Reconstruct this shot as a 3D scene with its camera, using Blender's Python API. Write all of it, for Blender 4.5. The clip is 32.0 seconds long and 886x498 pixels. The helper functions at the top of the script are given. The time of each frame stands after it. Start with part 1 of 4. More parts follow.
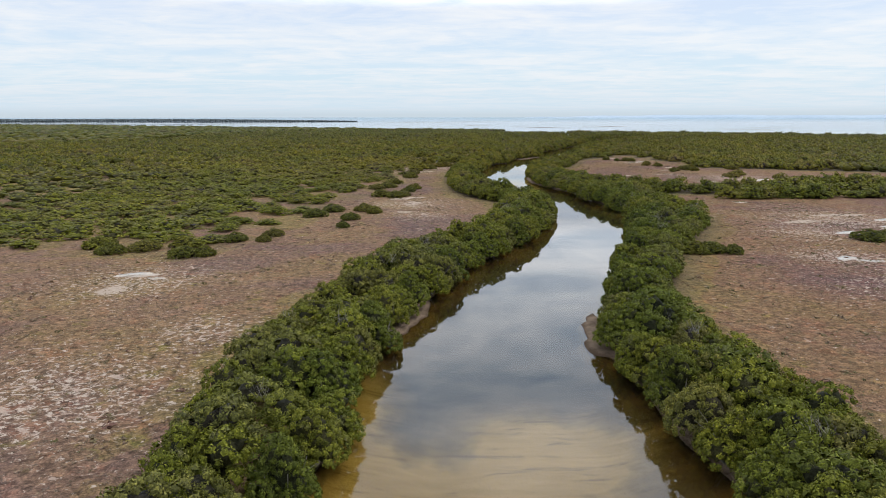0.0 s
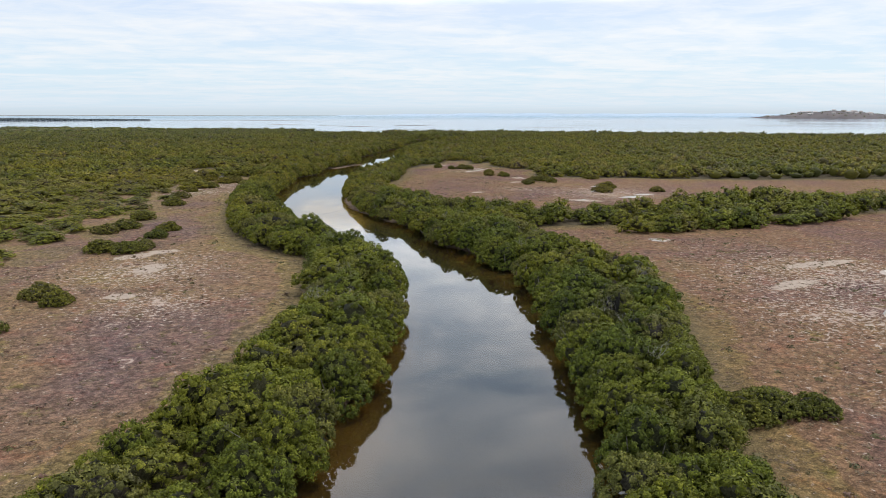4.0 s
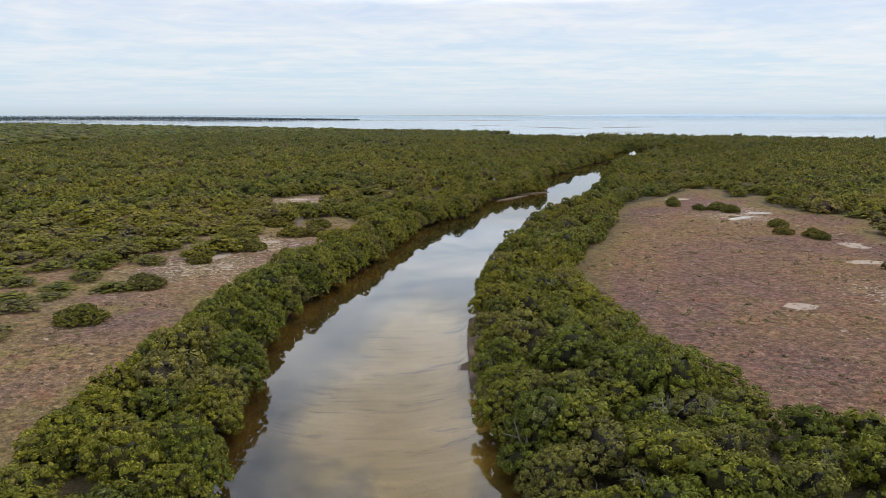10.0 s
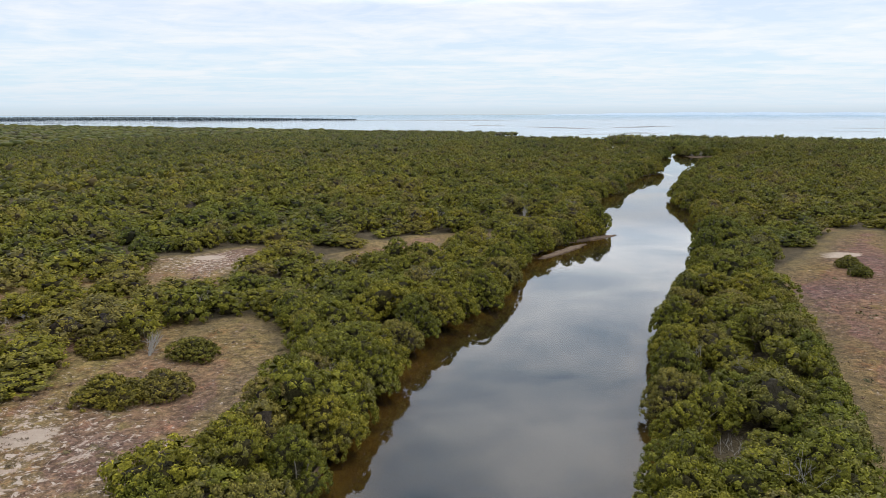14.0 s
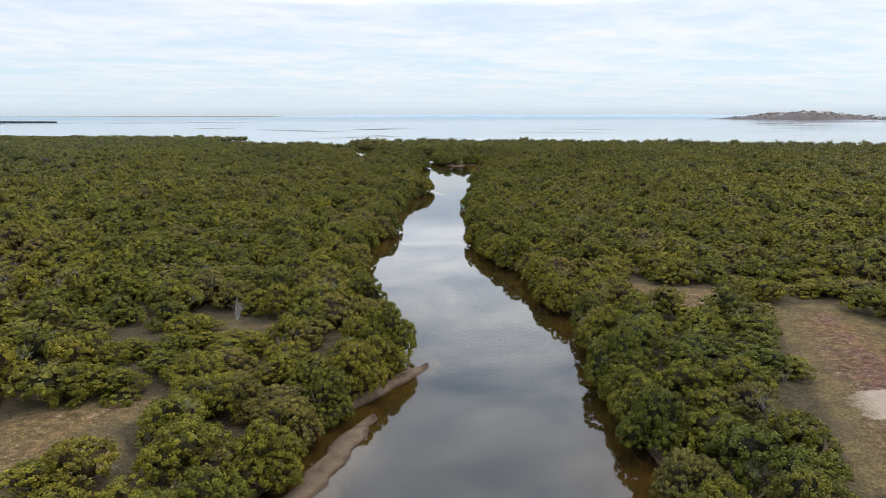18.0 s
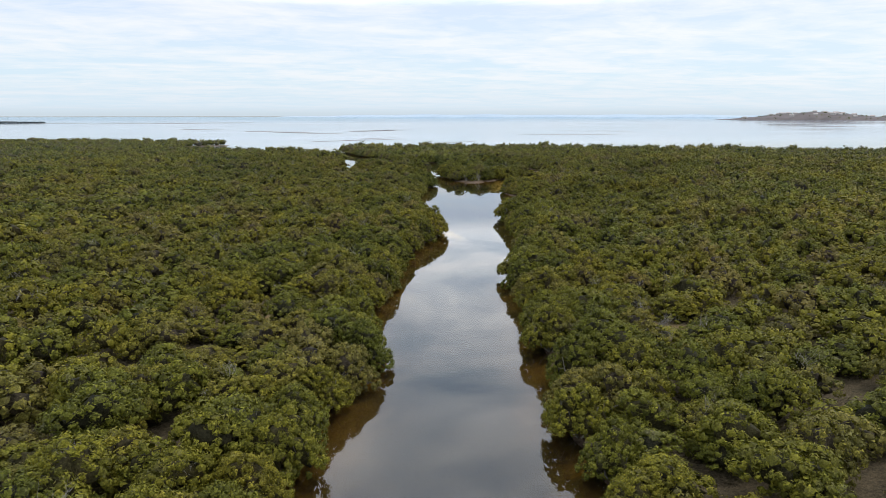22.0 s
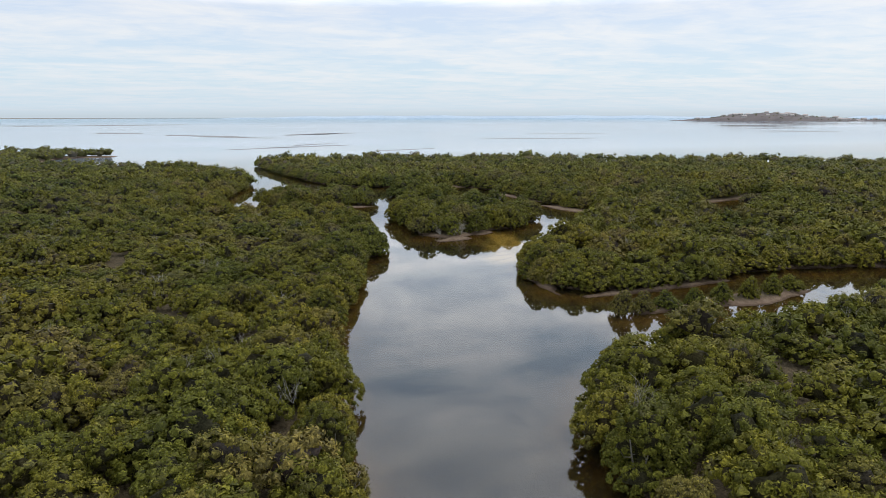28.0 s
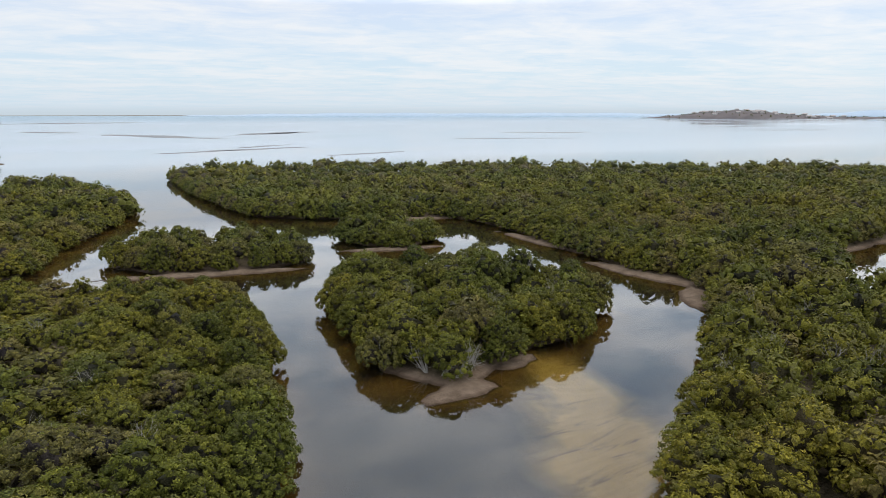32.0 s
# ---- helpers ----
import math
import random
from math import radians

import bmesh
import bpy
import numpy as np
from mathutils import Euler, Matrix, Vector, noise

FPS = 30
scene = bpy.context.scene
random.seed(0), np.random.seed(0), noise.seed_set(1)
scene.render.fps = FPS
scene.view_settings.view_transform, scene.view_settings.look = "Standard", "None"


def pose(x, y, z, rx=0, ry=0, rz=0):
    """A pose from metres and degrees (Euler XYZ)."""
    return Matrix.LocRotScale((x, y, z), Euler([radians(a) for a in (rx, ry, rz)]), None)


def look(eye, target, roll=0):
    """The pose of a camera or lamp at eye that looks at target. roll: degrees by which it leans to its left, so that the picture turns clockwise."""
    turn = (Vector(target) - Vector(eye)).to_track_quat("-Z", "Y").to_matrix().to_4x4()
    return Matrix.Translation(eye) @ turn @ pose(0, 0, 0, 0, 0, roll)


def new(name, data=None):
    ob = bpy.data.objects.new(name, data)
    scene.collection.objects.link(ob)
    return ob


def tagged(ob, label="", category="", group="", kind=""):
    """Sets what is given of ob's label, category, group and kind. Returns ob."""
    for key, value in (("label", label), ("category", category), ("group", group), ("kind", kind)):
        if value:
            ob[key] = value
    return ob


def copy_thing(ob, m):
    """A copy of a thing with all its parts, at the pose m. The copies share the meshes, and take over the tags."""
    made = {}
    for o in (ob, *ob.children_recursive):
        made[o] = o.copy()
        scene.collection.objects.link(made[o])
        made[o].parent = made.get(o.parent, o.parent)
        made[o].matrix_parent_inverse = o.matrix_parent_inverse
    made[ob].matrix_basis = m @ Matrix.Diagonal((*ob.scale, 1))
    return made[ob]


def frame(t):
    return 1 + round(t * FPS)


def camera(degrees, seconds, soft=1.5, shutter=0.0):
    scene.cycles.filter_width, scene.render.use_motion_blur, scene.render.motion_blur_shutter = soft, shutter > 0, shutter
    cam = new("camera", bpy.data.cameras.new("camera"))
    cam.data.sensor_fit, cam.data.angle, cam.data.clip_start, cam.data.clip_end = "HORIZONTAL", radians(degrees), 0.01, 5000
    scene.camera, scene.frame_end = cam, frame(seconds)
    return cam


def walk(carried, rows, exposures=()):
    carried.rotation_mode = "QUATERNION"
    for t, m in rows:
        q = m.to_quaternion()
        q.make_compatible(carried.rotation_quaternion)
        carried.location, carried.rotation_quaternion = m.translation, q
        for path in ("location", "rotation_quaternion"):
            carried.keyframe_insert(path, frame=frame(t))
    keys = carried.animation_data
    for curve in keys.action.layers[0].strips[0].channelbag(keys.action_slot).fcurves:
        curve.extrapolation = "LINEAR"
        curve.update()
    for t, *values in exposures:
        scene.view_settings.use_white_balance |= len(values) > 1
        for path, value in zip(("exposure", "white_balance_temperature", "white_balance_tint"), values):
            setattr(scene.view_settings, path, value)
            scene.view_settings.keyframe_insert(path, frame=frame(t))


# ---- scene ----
cam = camera(63.83, 32.0, soft=0.55)
EYE = 16.0
# seconds, x, y, yaw, pitch, roll
ROWS = [
    (0, 0.01, 0.00, -0.01, -10.67, -0.05), (0.5, 0.00, 6.45, 0.10, -10.70, -0.06),
    (1, 0.08, 12.88, -5.61, -10.73, -0.07), (1.5, 0.33, 19.28, -14.38, -10.76, -0.08),
    (2, 0.84, 25.63, -14.71, -10.79, -0.09), (2.5, 1.66, 31.94, -14.79, -10.80, -0.06),
    (3, 2.72, 38.20, -14.87, -10.81, -0.04), (3.5, 3.92, 44.43, -14.96, -10.81, -0.02),
    (5.5, 8.80, 69.33, -14.97, -10.89, 0.08), (6, 10.13, 75.68, -15.03, -10.91, 0.11),
    (6.5, 11.60, 82.13, -14.89, -10.90, 0.12), (7, 13.15, 88.66, -14.80, -10.88, 0.13),
    (7.5, 14.72, 95.27, -14.69, -10.87, 0.13), (8, 16.25, 101.92, -14.59, -10.85, 0.14),
    (8.5, 17.67, 108.61, -13.05, -10.85, 0.13), (9, 18.90, 115.33, -7.73, -10.84, 0.11),
    (9.5, 19.87, 122.05, -1.70, -10.83, 0.09), (10, 20.49, 128.78, 1.32, -10.82, 0.08),
    (10.5, 20.73, 135.51, 1.32, -10.80, 0.05), (11, 20.65, 142.22, 1.31, -10.78, 0.03),
    (11.5, 20.36, 148.93, 1.33, -10.76, 0.01), (12, 19.95, 155.64, 1.33, -10.74, -0.01),
    (12.5, 19.52, 162.33, 1.31, -10.77, -0.03), (13, 19.08, 169.00, 1.30, -10.80, -0.05),
    (13.5, 18.67, 175.64, 1.29, -10.83, -0.07), (14, 18.28, 182.21, 1.29, -10.86, -0.10),
    (14.5, 17.96, 188.72, 0.94, -10.83, -0.10), (15, 17.82, 195.18, -12.58, -10.81, -0.10),
    (15.5, 18.01, 201.60, -19.33, -10.79, -0.10), (17.5, 23.42, 227.32, -19.46, -10.75, -0.04),
    (18, 25.45, 233.81, -19.46, -10.75, -0.03), (18.5, 27.47, 240.34, -19.45, -10.75, -0.01),
    (19, 29.45, 246.88, -19.42, -10.74, 0.00), (19.5, 31.41, 253.39, -19.39, -10.74, 0.02),
    (20, 33.36, 259.85, -19.34, -10.74, 0.03), (20.5, 35.32, 266.22, -19.26, -10.73, 0.03),
    (21, 37.27, 272.52, -19.32, -10.73, 0.03), (21.5, 39.18, 278.74, -19.32, -10.73, 0.02),
    (22, 41.05, 284.89, -19.36, -10.72, 0.02), (22.5, 42.85, 290.99, -19.38, -10.70, 0.01),
    (23, 44.62, 297.06, -19.42, -10.68, -0.00), (23.5, 46.41, 303.11, -19.44, -10.66, -0.01),
    (24, 48.25, 309.16, -19.45, -10.64, -0.02), (24.5, 50.18, 315.24, -22.57, -10.64, -0.03),
    (25, 52.21, 321.34, -23.35, -10.64, -0.03), (25.5, 54.34, 327.45, -23.34, -10.64, -0.04),
    (27.5, 63.80, 351.90, -23.37, -10.63, -0.03), (28, 66.23, 358.07, -23.32, -10.63, -0.03),
    (28.5, 68.59, 364.27, -23.30, -10.66, -0.02), (29, 70.93, 370.50, -23.28, -10.69, -0.02),
    (29.5, 73.29, 376.72, -23.21, -10.72, -0.02), (30, 75.71, 382.91, -25.42, -10.75, -0.02),
    (30.5, 78.21, 389.03, -26.13, -10.78, -0.02), (31, 80.79, 395.11, -26.04, -10.80, -0.02),
    (31.5, 83.42, 401.16, -25.96, -10.82, -0.03), (32, 86.07, 407.19, -25.91, -10.84, -0.03),
]
walk(cam, [(t, pose(x, y, EYE, 90 + pitch, 0, yaw) @ pose(0, 0, 0, 0, 0, roll)) for t, x, y, yaw, pitch, roll in ROWS],
     [(0, -0.07), (3, -0.03), (6, -0.03), (8.5, -0.06), (10, -0.13), (12, -0.04), (14, 0.0), (25, 0.0), (27.5, -0.14), (28.5, -0.14), (30, -0.1), (32, -0.11)])

# ---- world, sun ----
SUN_EL, SUN_AZ = radians(58), radians(80)
world = bpy.data.worlds.new("sky")
scene.world = world
world.use_nodes = True
wn = world.node_tree
wn.nodes.clear()


def wire(nt, a, b):
    nt.links.new(a, b)


def node(nt, kind, **values):
    """A node with its properties and input values set by name (spaces as _)."""
    n = nt.nodes.new(kind)
    for key, value in values.items():
        socket = n.inputs.get(key.replace("_", " "))
        if socket is not None:
            if hasattr(value, "is_linked"):
                nt.links.new(value, socket)
            else:
                socket.default_value = value
        elif key == "operation":
            n.operation = value
        elif key == "blend_type":
            n.blend_type = value
        elif key == "data_type":
            n.data_type = value
    return n


def math_node(nt, op, a, b=0.0, clamp=False):
    n = nt.nodes.new("ShaderNodeMath")
    n.operation, n.use_clamp = op, clamp
    for socket, value in zip(n.inputs, (a, b)):
        if hasattr(value, "is_linked"):
            nt.links.new(value, socket)
        else:
            socket.default_value = value
    return n.outputs[0]


def ramp(nt, fac, *stops):
    n = nt.nodes.new("ShaderNodeValToRGB")
    while len(n.color_ramp.elements) < len(stops):
        n.color_ramp.elements.new(0.5)
    for e, (at, colour) in zip(n.color_ramp.elements, stops):
        e.position = at
        e.color = (*colour, 1) if isinstance(colour, tuple) else (colour, colour, colour, 1)
    nt.links.new(fac, n.inputs[0])
    return n.outputs[0]


def mix(nt, fac, a, b, how="MIX"):
    n = nt.nodes.new("ShaderNodeMix")
    n.data_type, n.blend_type = "RGBA", how
    for socket, value in ((n.inputs[0], fac), (n.inputs[6], a), (n.inputs[7], b)):
        if hasattr(value, "is_linked"):
            nt.links.new(value, socket)
        else:
            socket.default_value = (*value, 1) if isinstance(value, tuple) else value
    return n.outputs[2]


def noise_tex(nt, vec, scale, detail=3.0, rough=0.55, warp=0.0):
    n = nt.nodes.new("ShaderNodeTexNoise")
    n.inputs["Scale"].default_value, n.inputs["Detail"].default_value = scale, detail
    n.inputs["Roughness"].default_value, n.inputs["Distortion"].default_value = rough, warp
    if vec is not None:
        nt.links.new(vec, n.inputs["Vector"])
    return n.outputs[0]


def stretch(nt, vec, x, y, z, turn=0.0):
    n = nt.nodes.new("ShaderNodeMapping")
    n.inputs["Scale"].default_value = (x, y, z)
    n.inputs["Rotation"].default_value = (0, 0, turn)
    nt.links.new(vec, n.inputs["Vector"])
    return n.outputs[0]


# Thin broken cloud over a pale blue sky: the cloud sheet is laid out flat overhead.
sky = wn.nodes.new("ShaderNodeTexSky")
sky.sky_type, sky.sun_disc = "NISHITA", False
sky.sun_elevation, sky.sun_rotation, sky.dust_density = SUN_EL, SUN_AZ, 2.0
coords = wn.nodes.new("ShaderNodeTexCoord")
axes = wn.nodes.new("ShaderNodeSeparateXYZ")
wire(wn, coords.outputs["Generated"], axes.inputs[0])
up = math_node(wn, "MAXIMUM", axes.outputs[2], 0.0)
flat_up = math_node(wn, "ADD", up, 0.06)
sheet = wn.nodes.new("ShaderNodeCombineXYZ")
wire(wn, math_node(wn, "DIVIDE", axes.outputs[0], flat_up), sheet.inputs[0])
wire(wn, math_node(wn, "DIVIDE", axes.outputs[1], flat_up), sheet.inputs[1])
streaks = noise_tex(wn, stretch(wn, sheet.outputs[0], 0.55, 1.0, 1, 0.25), 1.1, 6, 0.6, 0.4)
puffs = noise_tex(wn, stretch(wn, sheet.outputs[0], 1.0, 1.0, 1, 0.6), 2.2, 6, 0.62, 0.5)
cover = ramp(wn, math_node(wn, "ADD", math_node(wn, "MULTIPLY", streaks, 0.6), math_node(wn, "MULTIPLY", puffs, 0.4)), (0.41, 0.0), (0.59, 1.0))
low = ramp(wn, up, (0.0, (0.66, 0.79, 0.90)), (0.05, (0.65, 0.80, 0.92)), (0.14, (0.66, 0.76, 0.93)), (0.165, (1.02, 1.15, 1.32)), (0.26, (0.70, 0.85, 1.04)), (0.45, (0.44, 0.57, 0.74)), (0.8, (0.46, 0.58, 0.75)))
white = ramp(wn, up, (0.0, (0.70, 0.80, 0.90)), (0.05, (0.82, 0.87, 0.93)), (0.14, (0.87, 0.89, 0.93)), (0.165, (1.66, 1.69, 1.74)), (0.28, (1.50, 1.53, 1.58)), (0.45, (1.40, 1.41, 1.44)), (0.8, (1.46, 1.45, 1.44)))
clouds = mix(wn, cover, low, white)
blend = mix(wn, 0.02, clouds, sky.outputs[0])
ground_side = mix(wn, ramp(wn, axes.outputs[2], (0.0, 0.0), (0.01, 1.0)), (0.62, 0.72, 0.80), blend)
background = wn.nodes.new("ShaderNodeBackground")
wire(wn, ground_side, background.inputs[0])
background.inputs[1].default_value = 1.0
wire(wn, background.outputs[0], wn.nodes.new("ShaderNodeOutputWorld").inputs[0])

sun = new("sun", bpy.data.lights.new("sun", "SUN"))
sun.data.energy, sun.data.angle, sun.data.color = 1.4, radians(24), (1.0, 0.95, 0.88)
sun.matrix_world = look((0, 0, 50), (-math.sin(SUN_AZ) * 50 * math.cos(SUN_EL), -math.cos(SUN_AZ) * 50 * math.cos(SUN_EL), 50 - 50 * math.sin(SUN_EL)))


# ---- materials ----
def material(name):
    m = bpy.data.materials.new(name)
    m.use_nodes = True
    nt = m.node_tree
    return m, nt, nt.nodes["Principled BSDF"], nt.nodes.new("ShaderNodeNewGeometry")


def bump(nt, bsdf, height, strength, distance):
    b = nt.nodes.new("ShaderNodeBump")
    b.inputs["Strength"].default_value, b.inputs["Distance"].default_value = strength, distance
    wire(nt, height, b.inputs["Height"])
    wire(nt, b.outputs[0], bsdf.inputs["Normal"])


def foliage(name, wood, dark, mid, bright, dry):
    """Leaves: each tuft its own age, each tree its own hue, dry grey-brown sprigs between; the inside (wood) is painted
    dark as shade.
    """
    m, nt, bsdf, geo = material(name)
    pos = geo.outputs["Position"]
    tone, tint = nt.nodes.new("ShaderNodeAttribute"), nt.nodes.new("ShaderNodeAttribute")
    tone.attribute_name, tint.attribute_name = "age_shade", "tint"
    each = ramp(nt, geo.outputs["Random Per Island"], (0.0, (0.74, 0.76, 0.85)), (0.5, (1.0, 1.0, 1.0)), (1.0, (1.20, 1.18, 1.08)))
    leaf = mix(nt, 1.0, ramp(nt, tone.outputs["Fac"], (0.0, wood), (0.2, dark), (0.55, mid), (1.0, bright)), each, "MULTIPLY")
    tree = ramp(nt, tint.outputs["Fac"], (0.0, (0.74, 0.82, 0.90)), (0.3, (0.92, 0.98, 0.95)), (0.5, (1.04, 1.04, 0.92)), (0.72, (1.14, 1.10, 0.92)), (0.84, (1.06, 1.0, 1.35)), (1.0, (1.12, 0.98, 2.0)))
    xyz = nt.nodes.new("ShaderNodeSeparateXYZ")
    wire(nt, pos, xyz.inputs[0])
    # Greener south, yellower mid, darker at 440 m; bluer beyond as painted haze.
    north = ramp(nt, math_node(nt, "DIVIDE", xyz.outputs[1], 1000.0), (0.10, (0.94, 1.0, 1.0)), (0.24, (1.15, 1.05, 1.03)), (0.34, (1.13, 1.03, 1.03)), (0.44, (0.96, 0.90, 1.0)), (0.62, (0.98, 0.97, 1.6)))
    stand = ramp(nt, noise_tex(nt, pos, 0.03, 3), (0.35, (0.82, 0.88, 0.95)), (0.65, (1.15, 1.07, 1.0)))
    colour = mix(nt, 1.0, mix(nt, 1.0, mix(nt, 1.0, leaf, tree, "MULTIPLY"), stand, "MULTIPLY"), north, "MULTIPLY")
    sere = math_node(nt, "MULTIPLY", ramp(nt, noise_tex(nt, pos, 0.75, 3, 0.7), (0.58, 0.0), (0.72, 0.45)), ramp(nt, tone.outputs["Fac"], (0.05, 0.0), (0.3, 1.0)))
    grain = ramp(nt, noise_tex(nt, pos, 10.0, 3, 0.75), (0.34, 0.50), (0.5, 1.0), (0.66, 1.55))
    colour = mix(nt, 1.0, mix(nt, sere, colour, dry), grain, "MULTIPLY")
    wire(nt, colour, bsdf.inputs["Base Color"])
    bsdf.inputs["Roughness"].default_value = 0.6
    bsdf.inputs["Specular IOR Level"].default_value = 0.1
    bump(nt, bsdf, noise_tex(nt, pos, 14.0, 3, 0.7), 0.8, 0.06)
    return m


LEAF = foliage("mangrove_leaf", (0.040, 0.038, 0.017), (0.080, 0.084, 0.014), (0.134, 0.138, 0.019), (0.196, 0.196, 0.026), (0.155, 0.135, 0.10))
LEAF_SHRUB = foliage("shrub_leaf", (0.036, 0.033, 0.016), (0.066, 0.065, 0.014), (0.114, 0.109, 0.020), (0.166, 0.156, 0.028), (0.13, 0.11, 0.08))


def bark_material(name, dark, pale):
    m, nt, bsdf, geo = material(name)
    wire(nt, ramp(nt, noise_tex(nt, stretch(nt, geo.outputs["Position"], 1, 1, 0.3), 22, 4, 0.7), (0.3, dark), (0.7, pale)), bsdf.inputs["Base Color"])
    bsdf.inputs["Roughness"].default_value = 0.9
    bump(nt, bsdf, noise_tex(nt, geo.outputs["Position"], 45, 3), 0.6, 0.02)
    return m


BARK = bark_material("mangrove_bark", (0.10, 0.085, 0.065), (0.27, 0.25, 0.21))
DEADWOOD = bark_material("dead_wood", (0.17, 0.155, 0.135), (0.36, 0.335, 0.30))


def marsh_colour(nt, pos):
    """Salt marsh plants: mauve-brown, tan, ochre and green patches with a fine broken grain."""
    broad = noise_tex(nt, pos, 0.055, 4, 0.6, 0.4)
    marsh = ramp(nt, broad, (0.28, (0.142, 0.103, 0.096)), (0.42, (0.164, 0.114, 0.089)), (0.54, (0.190, 0.133, 0.083)), (0.68, (0.190, 0.142, 0.074)), (0.8, (0.150, 0.130, 0.064)))
    fine = noise_tex(nt, pos, 1.6, 8, 0.78, 0.3)
    marsh = mix(nt, 1.0, marsh, ramp(nt, fine, (0.30, (0.40, 0.38, 0.38)), (0.5, (1.0, 1.0, 1.0)), (0.70, (1.65, 1.55, 1.4))), "MULTIPLY")
    tint = ramp(nt, noise_tex(nt, pos, 0.45, 5, 0.75), (0.34, (1.12, 0.92, 0.88)), (0.46, (1.0, 1.0, 1.0)), (0.58, (1.0, 1.0, 0.95)), (0.70, (0.95, 1.16, 0.62)))
    clumps = ramp(nt, noise_tex(nt, pos, 3.2, 3, 0.6, 0.6), (0.36, 0.74), (0.5, 1.0), (0.64, 1.25))
    grain = mix(nt, 1.0, clumps, ramp(nt, noise_tex(nt, pos, 10.0, 4, 0.8), (0.32, 0.45), (0.5, 1.0), (0.68, 1.65)), "MULTIPLY")
    return mix(nt, 1.0, mix(nt, 1.0, marsh, tint, "MULTIPLY"), grain, "MULTIPLY"), fine


def ground_material():
    """Salt marsh with pale bare salt, a green fringe along the trees, leaf litter under them and mud along the tide line."""
    m, nt, bsdf, geo = material("salt_marsh")
    pos = geo.outputs["Position"]
    xyz = nt.nodes.new("ShaderNodeSeparateXYZ")
    wire(nt, pos, xyz.inputs[0])
    marsh, fine = marsh_colour(nt, pos)
    cover, salty = nt.nodes.new("ShaderNodeAttribute"), nt.nodes.new("ShaderNodeAttribute")
    cover.attribute_name, salty.attribute_name = "marsh", "salt"
    reach = math_node(nt, "ADD", cover.outputs["Fac"], math_node(nt, "MULTIPLY", noise_tex(nt, pos, 0.12, 3, 0.6), 0.9))
    marsh = mix(nt, 1.0, marsh, ramp(nt, reach, (0.95, (1.02, 1.05, 0.80)), (1.2, (1.08, 1.0, 0.84)), (1.45, (1.06, 0.97, 0.95))), "MULTIPLY")
    east = ramp(nt, math_node(nt, "DIVIDE", xyz.outputs[0], 100.0), (0.10, (1.0, 1.0, 1.0)), (0.32, (0.92, 0.86, 0.88)))
    marsh = mix(nt, 1.0, marsh, east, "MULTIPLY")
    spots = math_node(nt, "ADD", noise_tex(nt, pos, 2.3, 10, 0.72, 0.5), math_node(nt, "MULTIPLY", salty.outputs["Fac"], 0.100))
    marsh = mix(nt, ramp(nt, spots, (0.615, 0.0), (0.645, 0.95)), marsh, mix(nt, fine, (0.40, 0.32, 0.26), (0.62, 0.52, 0.44)))
    flecks = math_node(nt, "ADD", noise_tex(nt, pos, 0.8, 8, 0.72, 0.6), math_node(nt, "MULTIPLY", salty.outputs["Fac"], 0.085))
    marsh = mix(nt, ramp(nt, flecks, (0.64, 0.0), (0.68, 0.85)), marsh, mix(nt, fine, (0.34, 0.25, 0.20), (0.58, 0.46, 0.38)))
    pan = nt.nodes.new("ShaderNodeAttribute")
    pan.attribute_name = "pan"
    bare = math_node(nt, "ADD", pan.outputs["Fac"], math_node(nt, "MULTIPLY", noise_tex(nt, pos, 0.9, 6, 0.7, 0.5), 0.9))
    marsh = mix(nt, ramp(nt, bare, (0.86, 0.0), (0.96, 0.95)), marsh, mix(nt, fine, (0.34, 0.26, 0.20), (0.56, 0.46, 0.38)))
    fringe = ramp(nt, noise_tex(nt, pos, 0.5, 4, 0.7), (0.35, (0.128, 0.098, 0.056)), (0.65, (0.196, 0.144, 0.066)))
    marsh = mix(nt, ramp(nt, math_node(nt, "ADD", cover.outputs["Fac"], math_node(nt, "MULTIPLY", fine, 0.2)), (0.32, 0.0), (0.52, 1.0)), mix(nt, 1.0, fringe, ramp(nt, fine, (0.3, 0.5), (0.7, 1.45)), "MULTIPLY"), marsh)
    litter = ramp(nt, noise_tex(nt, pos, 1.1, 5, 0.7), (0.3, (0.055, 0.045, 0.028)), (0.7, (0.115, 0.09, 0.055)))
    marsh = mix(nt, ramp(nt, cover.outputs["Fac"], (0.06, 0.0), (0.16, 1.0)), litter, marsh)
    rough = ramp(nt, noise_tex(nt, pos, 7.0, 5, 0.8), (0.32, 0.45), (0.5, 1.0), (0.68, 1.7))
    marsh = mix(nt, ramp(nt, cover.outputs["Fac"], (0.3, 1.0), (0.5, 0.0)), marsh, mix(nt, 1.0, marsh, rough, "MULTIPLY"))
    mud = ramp(nt, noise_tex(nt, pos, 0.9, 5, 0.65), (0.3, (0.112, 0.080, 0.054)), (0.7, (0.235, 0.172, 0.125)))
    mud = mix(nt, ramp(nt, xyz.outputs[2], (0.04, 0.0), (0.11, 1.0)), mix(nt, 1.0, mud, (0.60, 0.57, 0.54), "MULTIPLY"), mud)
    wet = math_node(nt, "ADD", xyz.outputs[2], math_node(nt, "MULTIPLY", fine, 0.16))
    colour = mix(nt, ramp(nt, wet, (0.30, 0.0), (0.42, 1.0)), mud, marsh)
    shoal = math_node(nt, "ADD", xyz.outputs[2], math_node(nt, "MULTIPLY", noise_tex(nt, pos, 0.07, 4, 0.6), 1.3))
